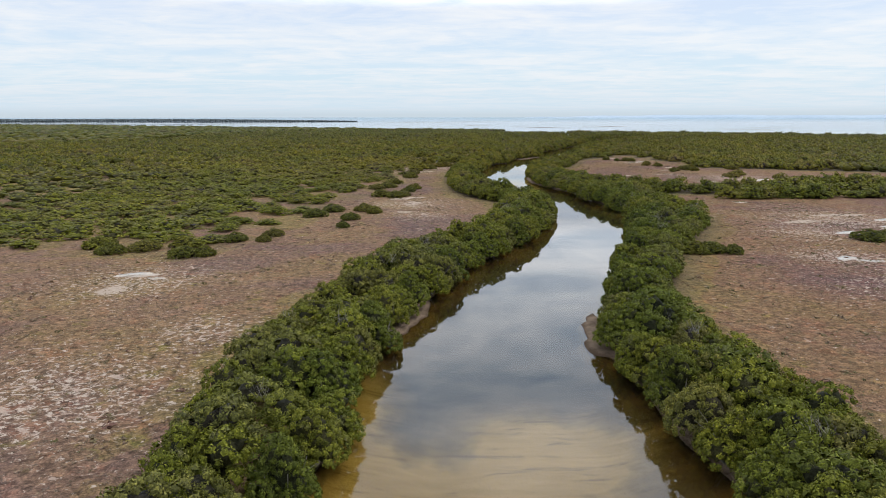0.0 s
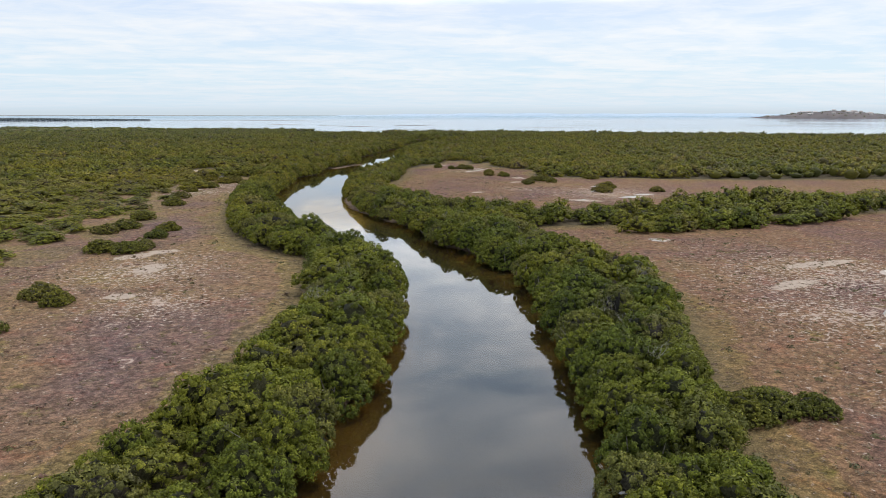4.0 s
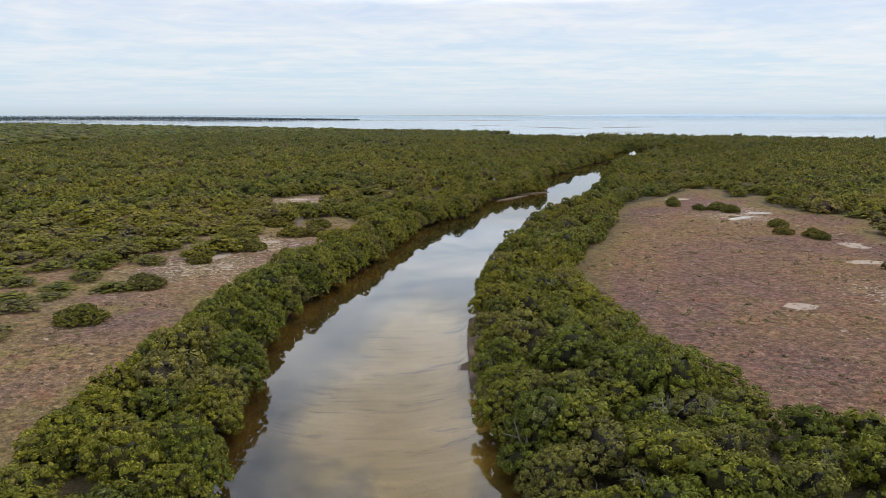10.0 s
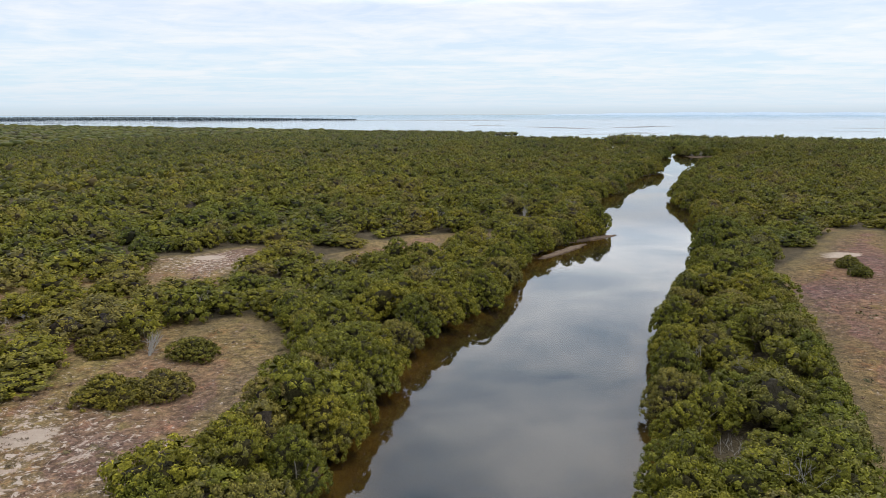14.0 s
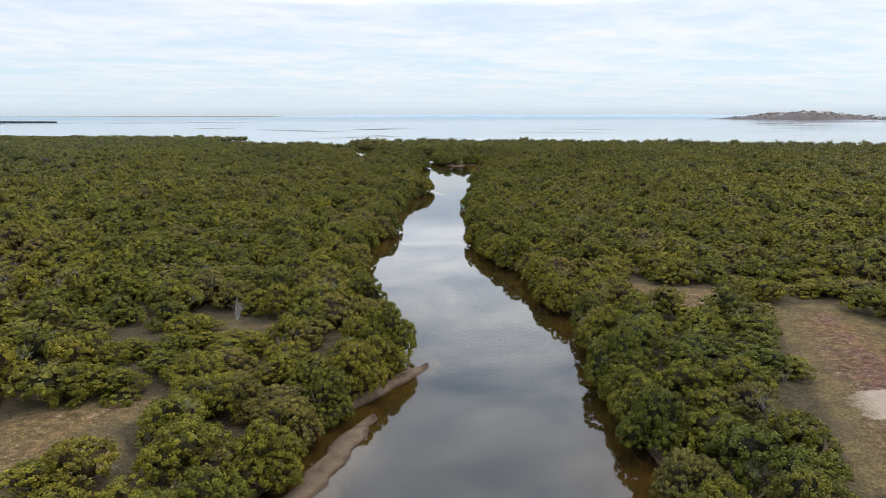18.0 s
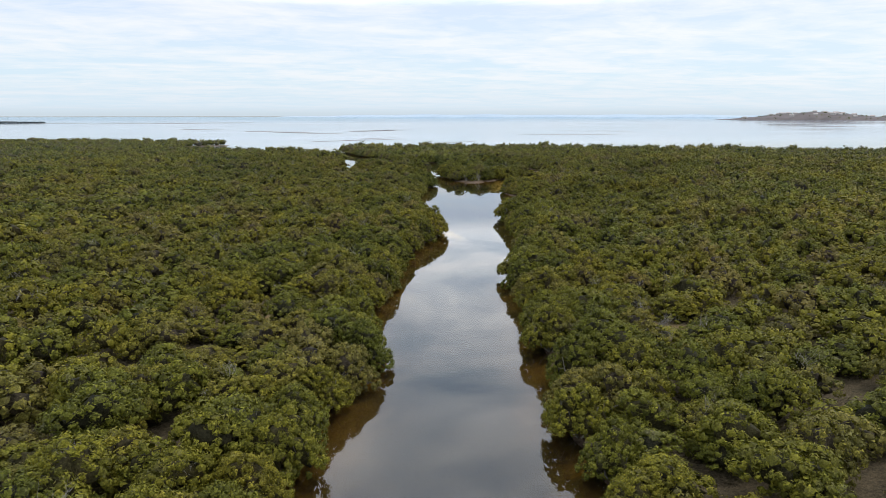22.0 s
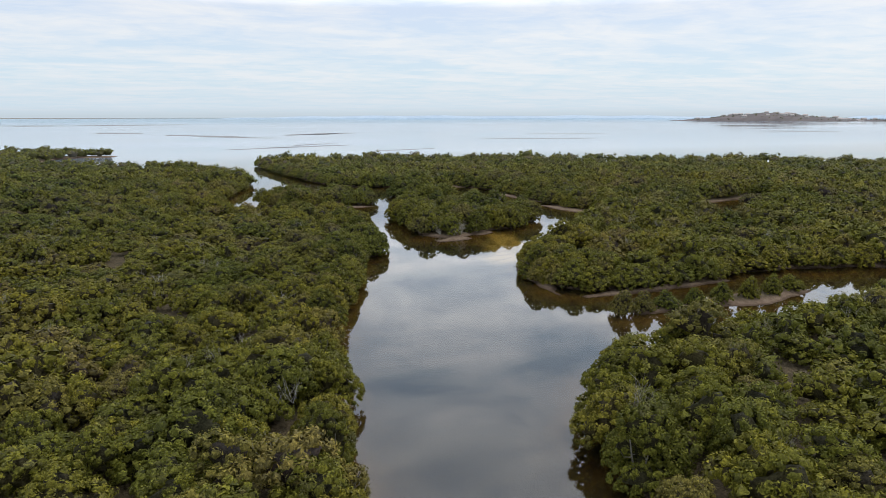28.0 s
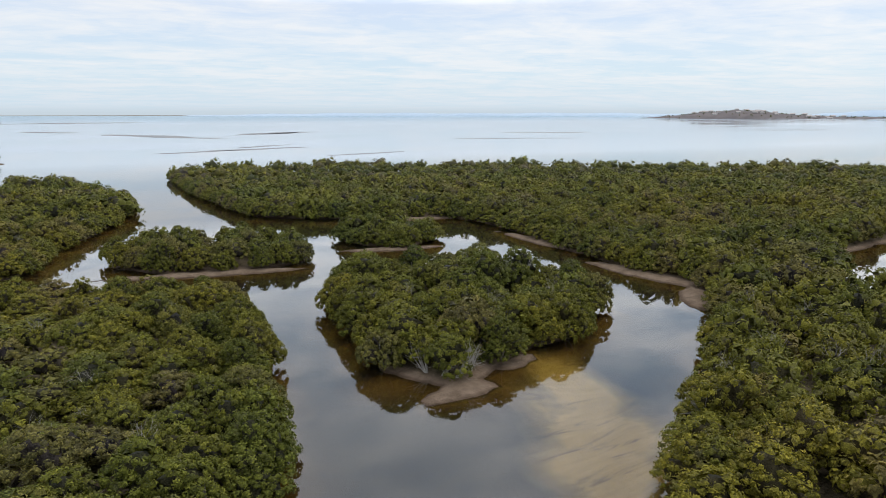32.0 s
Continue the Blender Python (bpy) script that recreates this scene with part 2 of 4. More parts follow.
    # Bed painted darker with depth, in place of light lost in the water.
    bed = ramp(nt, math_node(nt, "ADD", shoal, 0.4), (0.0, (0.024, 0.022, 0.014)), (0.4, (0.070, 0.052, 0.021)), (0.8, (0.21, 0.145, 0.042)))
    sand = nt.nodes.new("ShaderNodeAttribute")
    sand.attribute_name = "shoal"
    waves = ramp(nt, noise_tex(nt, stretch(nt, pos, 0.45, 2.2, 1), 0.5, 5, 0.65, 0.8), (0.32, (0.32, 0.26, 0.13)), (0.42, (0.66, 0.57, 0.30)), (0.7, (0.80, 0.72, 0.42)))
    patchy = math_node(nt, "MULTIPLY", sand.outputs["Fac"], ramp(nt, noise_tex(nt, pos, 0.16, 4, 0.65), (0.3, 0.45), (0.6, 1.25)))
    bed = mix(nt, ramp(nt, patchy, (0.06, 0.0), (0.5, 1.0)), bed, waves)
    colour = mix(nt, ramp(nt, math_node(nt, "ADD", xyz.outputs[2], 1.0), (0.90, 1.0), (0.99, 0.0)), colour, bed)
    wire(nt, colour, bsdf.inputs["Base Color"])
    bsdf.inputs["Roughness"].default_value = 0.95
    bsdf.inputs["Specular IOR Level"].default_value = 0.1
    bump(nt, bsdf, math_node(nt, "ADD", fine, math_node(nt, "MULTIPLY", noise_tex(nt, pos, 3.2, 5, 0.7, 0.6), 0.9)), 1.0, 0.12)
    return m


GROUND = ground_material()


def water_material():
    """Still brown creek water: a mirror at a low angle, part clear and part silty below."""
    m = bpy.data.materials.new("creek_water")
    m.use_nodes = True
    nt = m.node_tree
    nt.nodes.remove(nt.nodes["Principled BSDF"])
    geo = nt.nodes.new("ShaderNodeNewGeometry")
    pos = geo.outputs["Position"]
    xyz = nt.nodes.new("ShaderNodeSeparateXYZ")
    wire(nt, pos, xyz.inputs[0])
    sea = ramp(nt, math_node(nt, "DIVIDE", xyz.outputs[1], 1000.0), (0.56, 0.0), (0.66, 1.0))
    silt = node(nt, "ShaderNodeBsdfDiffuse")
    wire(nt, mix(nt, sea, ramp(nt, noise_tex(nt, pos, 0.045, 4, 0.55), (0.35, (0.030, 0.034, 0.032)), (0.6, (0.060, 0.055, 0.036))), (0.35, 0.39, 0.44)), silt.inputs[0])
    clear = node(nt, "ShaderNodeBsdfTransparent")
    clear.inputs[0].default_value = (0.90, 0.77, 0.46, 1)
    body = nt.nodes.new("ShaderNodeMixShader")
    wire(nt, mix(nt, sea, (0.12, 0.12, 0.12), (1.0, 1.0, 1.0)), body.inputs[0])
    wire(nt, clear.outputs[0], body.inputs[1])
    wire(nt, silt.outputs[0], body.inputs[2])
    gloss = node(nt, "ShaderNodeBsdfGlossy")
    # Gloss darkened and blued with distance to paint the dim band below the horizon.
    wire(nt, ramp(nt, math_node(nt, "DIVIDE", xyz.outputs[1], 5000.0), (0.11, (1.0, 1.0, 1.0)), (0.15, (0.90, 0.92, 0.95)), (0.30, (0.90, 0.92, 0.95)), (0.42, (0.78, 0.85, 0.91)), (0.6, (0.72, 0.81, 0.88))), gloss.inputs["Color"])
    bands = ramp(nt, noise_tex(nt, stretch(nt, pos, 0.25, 1, 1, 0.5), 0.012, 4, 0.6), (0.4, 0.02), (0.6, 0.13))
    wire(nt, math_node(nt, "ADD", math_node(nt, "MULTIPLY", sea, bands), 0.012), gloss.inputs["Roughness"])
    fres = node(nt, "ShaderNodeFresnel")
    fres.inputs[0].default_value = 1.8
    top = nt.nodes.new("ShaderNodeMixShader")
    wire(nt, fres.outputs[0], top.inputs[0])
    wire(nt, body.outputs[0], top.inputs[1])
    wire(nt, gloss.outputs[0], top.inputs[2])
    wire(nt, top.outputs[0], nt.nodes["Material Output"].inputs[0])
    return m


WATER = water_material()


def plain(name, a, b, scale, rough=0.9):
    m, nt, bsdf, geo = material(name)
    wire(nt, ramp(nt, noise_tex(nt, geo.outputs["Position"], scale, 4, 0.65), (0.3, a), (0.7, b)), bsdf.inputs["Base Color"])
    bsdf.inputs["Roughness"].default_value = rough
    return m


# ---- the plan: banks, islands, flats (metres) ----
LEFT_BANK = [(-14, -120), (-9, -60), (-8, 0), (-6.2, 22), (-4.4, 31), (-4.7, 38), (-3.7, 46), (-2.3, 54), (0.3, 61.3), (2.9, 71.5), (6, 78), (9.1, 84.4), (13.6, 95), (16, 103.7), (17.4, 109.8), (18.2, 118.9), (16.8, 127),
             (16, 131), (13.9, 136.5), (12, 145), (10.2, 156.9), (8.4, 169), (8, 182), (8.7, 189), (10.3, 196.5), (11.9, 205), (13.4, 212), (13.9, 217), (15.9, 228.5), (19.1, 235.6), (22.8, 242), (23.8, 249), (26, 257),
             (30.6, 266), (36.6, 273.3), (38.6, 279), (39.7, 288), (40.2, 299.5), (42.2, 305), (44, 311.5), (47.1, 318.5), (51.2, 325.5), (52.8, 330), (53, 336), (58.2, 345.5), (60.8, 354.5), (64.1, 358), (66, 364),
             (71.6, 371), (73.6, 378), (74.1, 384.3), (74.9, 389), (76.3, 394), (78.4, 403.5), (81, 412), (85.5, 422), (92, 434)]
RIGHT_BANK = [(10, -120), (12, -60), (12, 0), (11.7, 28), (11.2, 36), (10.8, 44), (11.8, 51), (13.3, 57.2), (14.8, 61.4), (17.6, 72), (20.8, 80), (22.8, 87.4), (26, 99.8), (28.4, 109), (29.1, 114), (28.3, 121),
              (28, 127), (26, 134), (25.9, 146), (24.6, 151.6), (22.2, 159), (21.4, 168), (21.9, 180), (22.3, 190), (24.4, 202.4), (26.5, 211), (31.6, 229.4), (37.5, 244.6), (40.3, 250), (43, 257), (44.6, 262),
              (48.8, 272), (51.3, 278), (54.3, 294), (56, 298.4), (55, 303.6), (56.2, 310), (57.5, 315), (59.2, 318.6), (62.5, 328.5), (65.5, 335), (67.3, 343.2), (69.5, 348.5), (71.4, 350), (77.5, 362), (79.5, 367),
              (83.8, 380), (86, 386.4), (89.6, 391), (93, 394), (98, 396)]
CREEK = LEFT_BANK + RIGHT_BANK[::-1]
ESTUARY = [(84, 418), (92, 433), (94, 444), (96, 456), (96, 464), (92, 470), (84, 474), (76, 478), (74, 483), (80, 488), (82, 499), (86, 511), (91, 528), (92, 546), (95, 600), (101, 590),
           (102, 556), (105, 527), (109, 516), (122, 509), (133, 505), (136, 495), (135.5, 481), (134, 465), (136, 457), (132, 450), (124, 443), (117, 437), (107, 429), (102.5, 422), (100.5, 414),
           (106, 409.5), (114, 409), (124, 410.5), (138, 407), (138, 399), (124, 398), (114, 395.8), (104, 395.6), (97, 395.8), (90, 396.5)]
SPIT = [(100.5, 404), (103, 405.5), (108, 406), (114, 406.5), (122, 407), (124, 403), (116, 400.4), (110, 401.2), (104, 402)]
BACK_CREEK = [(145, 438), (151, 449), (158, 457), (175, 460), (176, 457), (161, 451), (152, 441), (148, 436)]
ISLAND_A = [(103, 466), (101.3, 460), (100.8, 453), (100.3, 447), (102, 443), (105, 441), (110, 444.5), (115, 446), (120, 449), (123.5, 453), (123, 460), (120.5, 466), (113, 470), (106, 469)]
ISLAND_B = [(85, 489), (87.5, 484.5), (92, 481.5), (98, 479.8), (103, 479.5), (107.3, 483), (107, 489), (102, 496.5), (96, 499), (91, 497.5), (87, 493.5)]
ISLAND_C = [(112.5, 491), (116, 485.5), (120, 484), (126, 489.5), (124, 495), (117, 497), (113, 495)]
SEA = [(92, 544), (88, 562), (79, 582), (60, 597), (40, 610), (28, 632), (44, 655), (62, 672), (50, 692), (0, 722), (-84, 776), (-200, 850), (-560, 1060), (-1300, 1400), (-4900, 2200), (-4900, 4900),
       (4900, 4900), (4900, 200), (1200, 150), (600, 330), (385, 440), (319, 492), (275, 528), (234, 559), (177, 590), (126, 612), (110, 606), (101, 592)]
FLAT_LEFT = [(-12, -40), (-12.3, 28), (-12.7, 34), (-11.7, 46), (-9.8, 57), (-6, 74), (-0.2, 84.5), (6.4, 98), (9.4, 109), (10, 116), (10.6, 122), (10, 129), (5.2, 136), (2, 152), (1.6, 170), (1.8, 185), (3.2, 196), (5, 204),
             (8, 216), (8, 226), (2, 236), (-4, 226), (-5, 205), (-9, 196), (-9, 186), (-10, 172), (-16, 150), (-22, 118), (-24, 98), (-30, 80), (-44, 82), (-90, 70), (-140, 50), (-140, -40)]
FLAT_RIGHT = [(20, -40), (19.8, 28), (19.4, 34), (18.3, 40), (18, 48), (19, 58), (22.4, 66.5), (25.5, 76), (30, 85), (36, 97), (39.4, 106), (40, 113), (39.5, 120), (38.4, 128), (37.8, 134), (38.6, 140), (41, 142.8), (46, 142), (58, 140.2), (80, 141), (120, 144), (200, 150), (200, -40)]
FLAT_FAR = [(51.5, 150.4), (44.5, 156), (36.8, 161.6), (33.2, 169.5), (31.2, 182), (31.4, 195), (32.8, 203), (36, 212), (38.6, 218), (42.3, 229), (44, 237), (47.5, 249), (57, 261), (67, 275), (75, 277), (70, 262), (79, 266),
            (73, 250), (82, 235), (74, 217), (90, 208), (120, 195), (160, 185), (160, 160), (100, 158), (70, 154.5), (60, 151.2)]
GLADES = [[(62.5, 291), (66, 287), (69, 283), (71, 277.5), (65, 274.5), (60.5, 280), (59.5, 284)], [(24.5, 287), (28, 289), (31, 286.5), (27, 284)],
          [(-15, 251), (-12, 262), (-5, 266), (-1, 256), (-6, 243)], [(3, 257), (8, 270), (18, 276), (23.5, 273.5), (18, 264), (10, 255)], [(44, 340.5), (46, 342), (49, 341.5), (50.5, 339), (47, 337.5), (44.5, 338)], [(60.8, 304), (63, 305.5), (66.5, 301.5), (66.8, 295.5), (64, 294), (61.8, 299)], [(71, 328), (74, 330), (75, 326), (72, 325)]]
STRIP = [(52.5, 135.5), (54, 133), (64, 133.2), (75, 133.5), (90, 136), (90, 139), (75, 137), (62, 137.5)]


def rounded(points, steps=4):
    """A smooth closed outline through the corners."""
    p = np.array(points, float)
    a, b, c, d = np.roll(p, 1, 0), p, np.roll(p, -1, 0), np.roll(p, -2, 0)
    t = (np.arange(steps) / steps)[None, :, None]
    a, b, c, d = (v[:, None, :] for v in (a, b, c, d))
    return (0.5 * (2 * b + (c - a) * t + (2 * a - 5 * b + 4 * c - d) * t**2 + (3 * b - a - 3 * c + d) * t**3)).reshape(-1, 2)


def signed(outline, q, reach=30.0):
    """Distance of the places q from an outline, negative inside; far places count as reach away."""
    out = np.full(len(q), reach)
    lo, hi = outline.min(0) - reach, outline.max(0) + reach
    near = np.where(((q > lo) & (q < hi)).all(1))[0]
    for part in np.array_split(near, max(1, len(near) // 20000)):
        if not len(part):
            continue
        p, best, inside = q[part], np.full(len(part), 1e9), np.zeros(len(part), bool)
        for a, b in zip(outline, np.roll(outline, -1, 0)):
            e, w = b - a, p - a
            t = np.clip((w @ e) / (e @ e + 1e-12), 0, 1)
            best = np.minimum(best, ((w - t[:, None] * e) ** 2).sum(1))
            if a[1] != b[1]:
                inside ^= ((a[1] > p[:, 1]) != (b[1] > p[:, 1])) & (p[:, 0] < a[0] + (p[:, 1] - a[1]) * e[0] / e[1])
        out[part] = np.where(inside, -1, 1) * np.minimum(np.sqrt(best), reach)
    return out


WET = [rounded(s, 3) for s in (CREEK, ESTUARY, BACK_CREEK)] + [np.array(SEA, float)]
DRY = [rounded(s) for s in (ISLAND_A, ISLAND_B, ISLAND_C, SPIT)]
OPEN = [rounded(s, 3) for s in (FLAT_LEFT, FLAT_RIGHT, FLAT_FAR)]
CLEARINGS = [rounded(s, 3) for s in GLADES]
STRIP_LINE = rounded(STRIP)


def wobble(q, size, seed=0.0):
    """Smooth noise between about -1 and 1 over the plan."""
    x, y = q[:, 0] / size + seed * 7.3, q[:, 1] / size + seed * 3.1
    return (np.sin(1.7 * x + 1.3 * np.sin(1.1 * y + seed)) + np.sin(1.9 * y + 1.7 * np.sin(0.9 * x + 2 * seed)) + np.sin(1.3 * (x + y) + 2.1 * np.sin(0.7 * (x - y))) * 0.8) / 2.4


def shore(q):
    """Distance from the water's edge: positive on land."""
    d = np.min([signed(s, q) for s in WET], 0)
    d = np.maximum(d, np.max([-signed(s, q) for s in DRY], 0))
    return d - 1.3 + 0.35 * wobble(q, 2.2) + 0.2 * wobble(q, 0.9, 1)


def openness(q):
    """Distance into the treeless flats: positive inside them."""
    glade = np.maximum.reduce([-signed(s, q) for s in CLEARINGS]) + 1.7 * wobble(q, 2.0, 31) - 0.5
    return np.maximum(np.maximum.reduce([-signed(s, q) for s in OPEN]), glade)


def scrub(q):
    """How far the western woods thin out into scrub, 0 to 1."""
    return np.clip((2 - q[:, 0]) / 14, 0, 1) * np.clip((278 - q[:, 1] + 0.6 * q[:, 0]) / 80, 0, 1)


# low mud bars along the water: x, y, half length, half width, turn
BARS = [(11.4, 51, 4.5, 0.8, 80), (12.3, 43, 4, 0.6, 100), (12.7, 35, 6, 0.6, 95), (-2.8, 54, 5, 0.8, 75), (21.9, 178, 7, 0.7, 88), (23.1, 164, 7, 0.6, 105), (30.6, 264.4, 5, 0.6, 55), (35.7, 272.9, 4, 0.55, 40),
        (104, 441.9, 2.2, 0.8, 10), (110, 445, 1.5, 0.7, 20), (95, 480.6, 8, 1.1, -10), (117, 485, 5, 1.0, -10), (136, 480, 8, 1.2, 95), (135, 461, 6, 1.4, 100), (132.6, 452, 3, 1.2, 50), (102, 418, 5, 0.6, 80),
        (111, 409.8, 7, 0.7, 0), (128, 506.5, 8, 1.0, 170)]


def ground_height(q):
    d = shore(q)
    h = np.where(d > 0, 0.45 * (1 - np.exp(-np.maximum(d, 0) / 0.9)), np.maximum(d * 0.22, -1.1))
    h = h + np.where(d > 3, 0.06 * wobble(q, 6.0, 2) + 0.03 * wobble(q, 1.7, 3), 0.02 * wobble(q, 1.2, 4))
    for x, y, a, b, turn in BARS:
        c, s = math.cos(radians(turn)), math.sin(radians(turn))
        u, v = (q[:, 0] - x) * c + (q[:, 1] - y) * s, -(q[:, 0] - x) * s + (q[:, 1] - y) * c
        r = (u / (a * 1.3)) ** 2 + (v / (b * 1.3)) ** 2 + 0.25 * wobble(q, 1.1, 5)
        h = np.where((r < 1.2) & (d < 1.2), np.maximum(h, 0.24 * (1 - r)), h)
    return h


def mesh_object(name, verts, faces, mat, parent=None, smooth=False):
    """One mesh object from arrays: faces all have the same number of corners."""
    me = bpy.data.meshes.new(name)
    verts, faces = np.asarray(verts, np.float32), np.asarray(faces, np.int32)
    n = faces.shape[1]
    me.vertices.add(len(verts))
    me.vertices.foreach_set("co", verts.ravel())
    me.loops.add(faces.size)
    me.loops.foreach_set("vertex_index", faces.ravel())
    me.polygons.add(len(faces))
    me.polygons.foreach_set("loop_start", np.arange(0, faces.size, n, dtype=np.int32))
    me.polygons.foreach_set("use_smooth", np.full(len(faces), smooth))
    me.update(calc_edges=True)
    me.materials.append(mat)
    ob = new(name, me)
    ob.parent = parent
    return ob


def sheet_faces(nx, ny):
    i = (np.arange(ny - 1)[:, None] * nx + np.arange(nx - 1)).ravel()
    return np.stack([i, i + 1, i + nx + 1, i + nx], 1)


def spaced(lo, hi, step, far, grow=1.16):
    """Even steps from lo to hi, then ever wider ones out to far."""
    mid = np.arange(lo, hi + step / 2, step)
    reach, side = step, []
    total = 0.0
    while total < far:
        reach *= grow
        total += reach
        side.append(total)
    side = np.array(side)
    return np.concatenate([lo - side[::-1], mid, hi + side])


gx, gy = spaced(-20, 140, 0.75, 4700), spaced(18, 512, 0.75, 4400)
gq = np.stack(np.meshgrid(gx, gy), -1).reshape(-1, 2)
ground = mesh_object("ground", np.c_[gq, ground_height(gq)], sheet_faces(len(gx), len(gy)), GROUND, smooth=True)
kind = ground.data.attributes.new("marsh", "FLOAT", "POINT")
kind.data.foreach_set("value", np.clip(np.maximum(0.1 + 0.12 * openness(gq), np.where(scrub(gq) > 0.15, 0.5, 0.0)) + 0.03 * wobble(gq, 2.0, 14), 0, 1).astype(np.float32))
SALTY = [(-6, 126, 9), (-3, 112, 6), (-22, 38, 9), (-17, 50, 5), (-29, 66, 8), (60, 105, 15), (50, 94, 9), (44, 78, 7), (-4, 212, 8), (-6, 200, 8), (72, 178, 13), (60, 190, 5), (63, 238, 7), (66, 246, 6), (-8, 256, 7), (45, 60, 9)]
salt = np.max([np.exp(-((gq - (x, y)) ** 2).sum(1) / r**2) for x, y, r in SALTY], 0)
ground.data.attributes.new("salt", "FLOAT", "POINT").data.foreach_set("value", salt.astype(np.float32))
PANS = [(-8, 134, 1.8, 1.3, 30), (-5.5, 126, 1.6, 1.2, 60), (-5, 136, 1.5, 0.5, 0), (-30, 62.5, 1.8, 0.5, 60), (-6.5, 115.5, 1.2, 0.6, 0), (-5, 128, 1.0, 0.4, 20), (62, 111, 4.5, 0.4, 10), (53, 104, 3, 0.4, 20), (64, 204, 1.8, 0.7, 0), (68, 215, 1.2, 0.5, 0), (68, 213, 1.0, 0.5, 0), (48.5, 186, 0.6, 0.4, 0), (63, 168, 3, 1.2, 140),
        (61, 261, 2.0, 0.5, 0), (58, 283.5, 0.9, 0.7, 60), (63.4, 300.4, 1.7, 0.9, 110), (64.2, 297.2, 1.4, 0.8, 100), (60.5, 260, 2.2, 0.8, 20), (-3, 214, 1.4, 0.5, 40), (-6, 205, 1.6, 0.5, 70), (-9, 258, 1.6, 1.0, 20)]
pan = np.zeros(len(gq))
for x, y, a, b, turn in PANS:
    c, v = math.cos(radians(turn)), math.sin(radians(turn))
    u, v = (gq[:, 0] - x) * c + (gq[:, 1] - y) * v, -(gq[:, 0] - x) * v + (gq[:, 1] - y) * c
    pan = np.maximum(pan, np.exp(-((u / max(1.5, a * 1.3)) ** 2) - (v / max(1.2, b * 1.3)) ** 2))
ground.data.attributes.new("pan", "FLOAT", "POINT").data.foreach_set("value", pan.astype(np.float32))
SHOALS = [(17.5, 178, 3.6, 13), (18.5, 164, 3, 10), (15, 168, 3, 9), (109.5, 436.5, 2.4, 4.5), (112, 441.5, 2.0, 4), (106.5, 431, 2.2, 4), (-3, 29, 6, 6), (5, 33, 5, 5), (-6, 36, 3, 6), (71, 385, 2.5, 5), (74, 378, 2, 4)]
shoal = np.max([np.exp(-(((gq[:, 0] - x) / a) ** 2 + ((gq[:, 1] - y) / b) ** 2)) for x, y, a, b in SHOALS], 0)
ground.data.attributes.new("shoal", "FLOAT", "POINT").data.foreach_set("value", shoal.astype(np.float32))
tagged(ground, "reddish-brown salt marsh flat with muddy creek bed", "ground", kind="structure")
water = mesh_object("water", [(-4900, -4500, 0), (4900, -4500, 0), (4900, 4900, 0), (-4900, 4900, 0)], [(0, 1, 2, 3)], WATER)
tagged(water, "still brown creek water opening to a pale sea", "water", kind="structure")

# ---- trees ----
rng = np.random.default_rng(7)


def turned(at, out, flat):
    """Sets small shapes, given round an upright axis, at their places, facing along out."""
    out = out / np.linalg.norm(out, axis=1, keepdims=True)
    one = np.cross(out, rng.normal(size=out.shape))
    one /= np.linalg.norm(one, axis=1, keepdims=True) + 1e-9
    two = np.cross(out, one)
    return at[:, None] + flat[..., 0:1] * one[:, None] + flat[..., 1:2] * two[:, None] + flat[..., 2:3] * out[:, None]


def sprays(at, out, size, leaves, leaf):
    """Tufts of single leaves over a small cone of twigs, one at each place, that face along out."""
    n = len(at)
    a = np.arange(5) * 2 * math.pi / 5
    cone = np.concatenate([np.tile((0, 0, 0.62), (n, 1, 1)), np.stack([np.cos(a) * rng.uniform(0.6, 1.0, (n, 5)), np.sin(a) * rng.uniform(0.6, 1.0, (n, 5)), rng.uniform(-0.5, -0.1, (n, 5))], -1)], 1) * (size * 0.74)[:, None, None]
    k = np.arange(leaves)
    tall = 1 - 1.05 * (k + 0.4) / leaves + rng.uniform(-0.1, 0.1, (n, leaves))
    turn = k * 2.39996 + rng.uniform(0, 6.28, (n, 1)) + rng.uniform(-0.4, 0.4, (n, leaves))
    side = np.sqrt(np.clip(1 - tall**2, 0, 1))
    d = np.stack([np.cos(turn) * side, np.sin(turn) * side, tall], -1)
    face = d + rng.normal(size=d.shape) * 0.22
    face /= np.linalg.norm(face, axis=2, keepdims=True)
    one = np.cross(face, rng.normal(size=d.shape))
    one /= np.linalg.norm(one, axis=2, keepdims=True) + 1e-9
    two = np.cross(face, one)
    long = leaf * rng.uniform(0.7, 1.35, (n, leaves, 1))
    mid = d * (0.78, 0.78, 0.62) * size[:, None, None] * rng.uniform(0.85, 1.2, (n, leaves, 1))
    blade = np.stack([mid - one * long * 0.5 - two * long * 0.36, mid - one * long * 0.5 + two * long * 0.36, mid + one * long * 0.6], 2).reshape(n, -1, 3)
    V = turned(at, out, np.concatenate([cone, blade], 1))
    i = np.arange(5)
    F = np.concatenate([np.stack([0 * i, 1 + i, 1 + (i + 1) % 5], 1), 6 + np.arange(3 * leaves).reshape(-1, 3)])
    each = 6 + 3 * leaves
    return V.reshape(-1, 3), (F[None] + each * np.arange(n)[:, None, None]).reshape(-1, 3), each


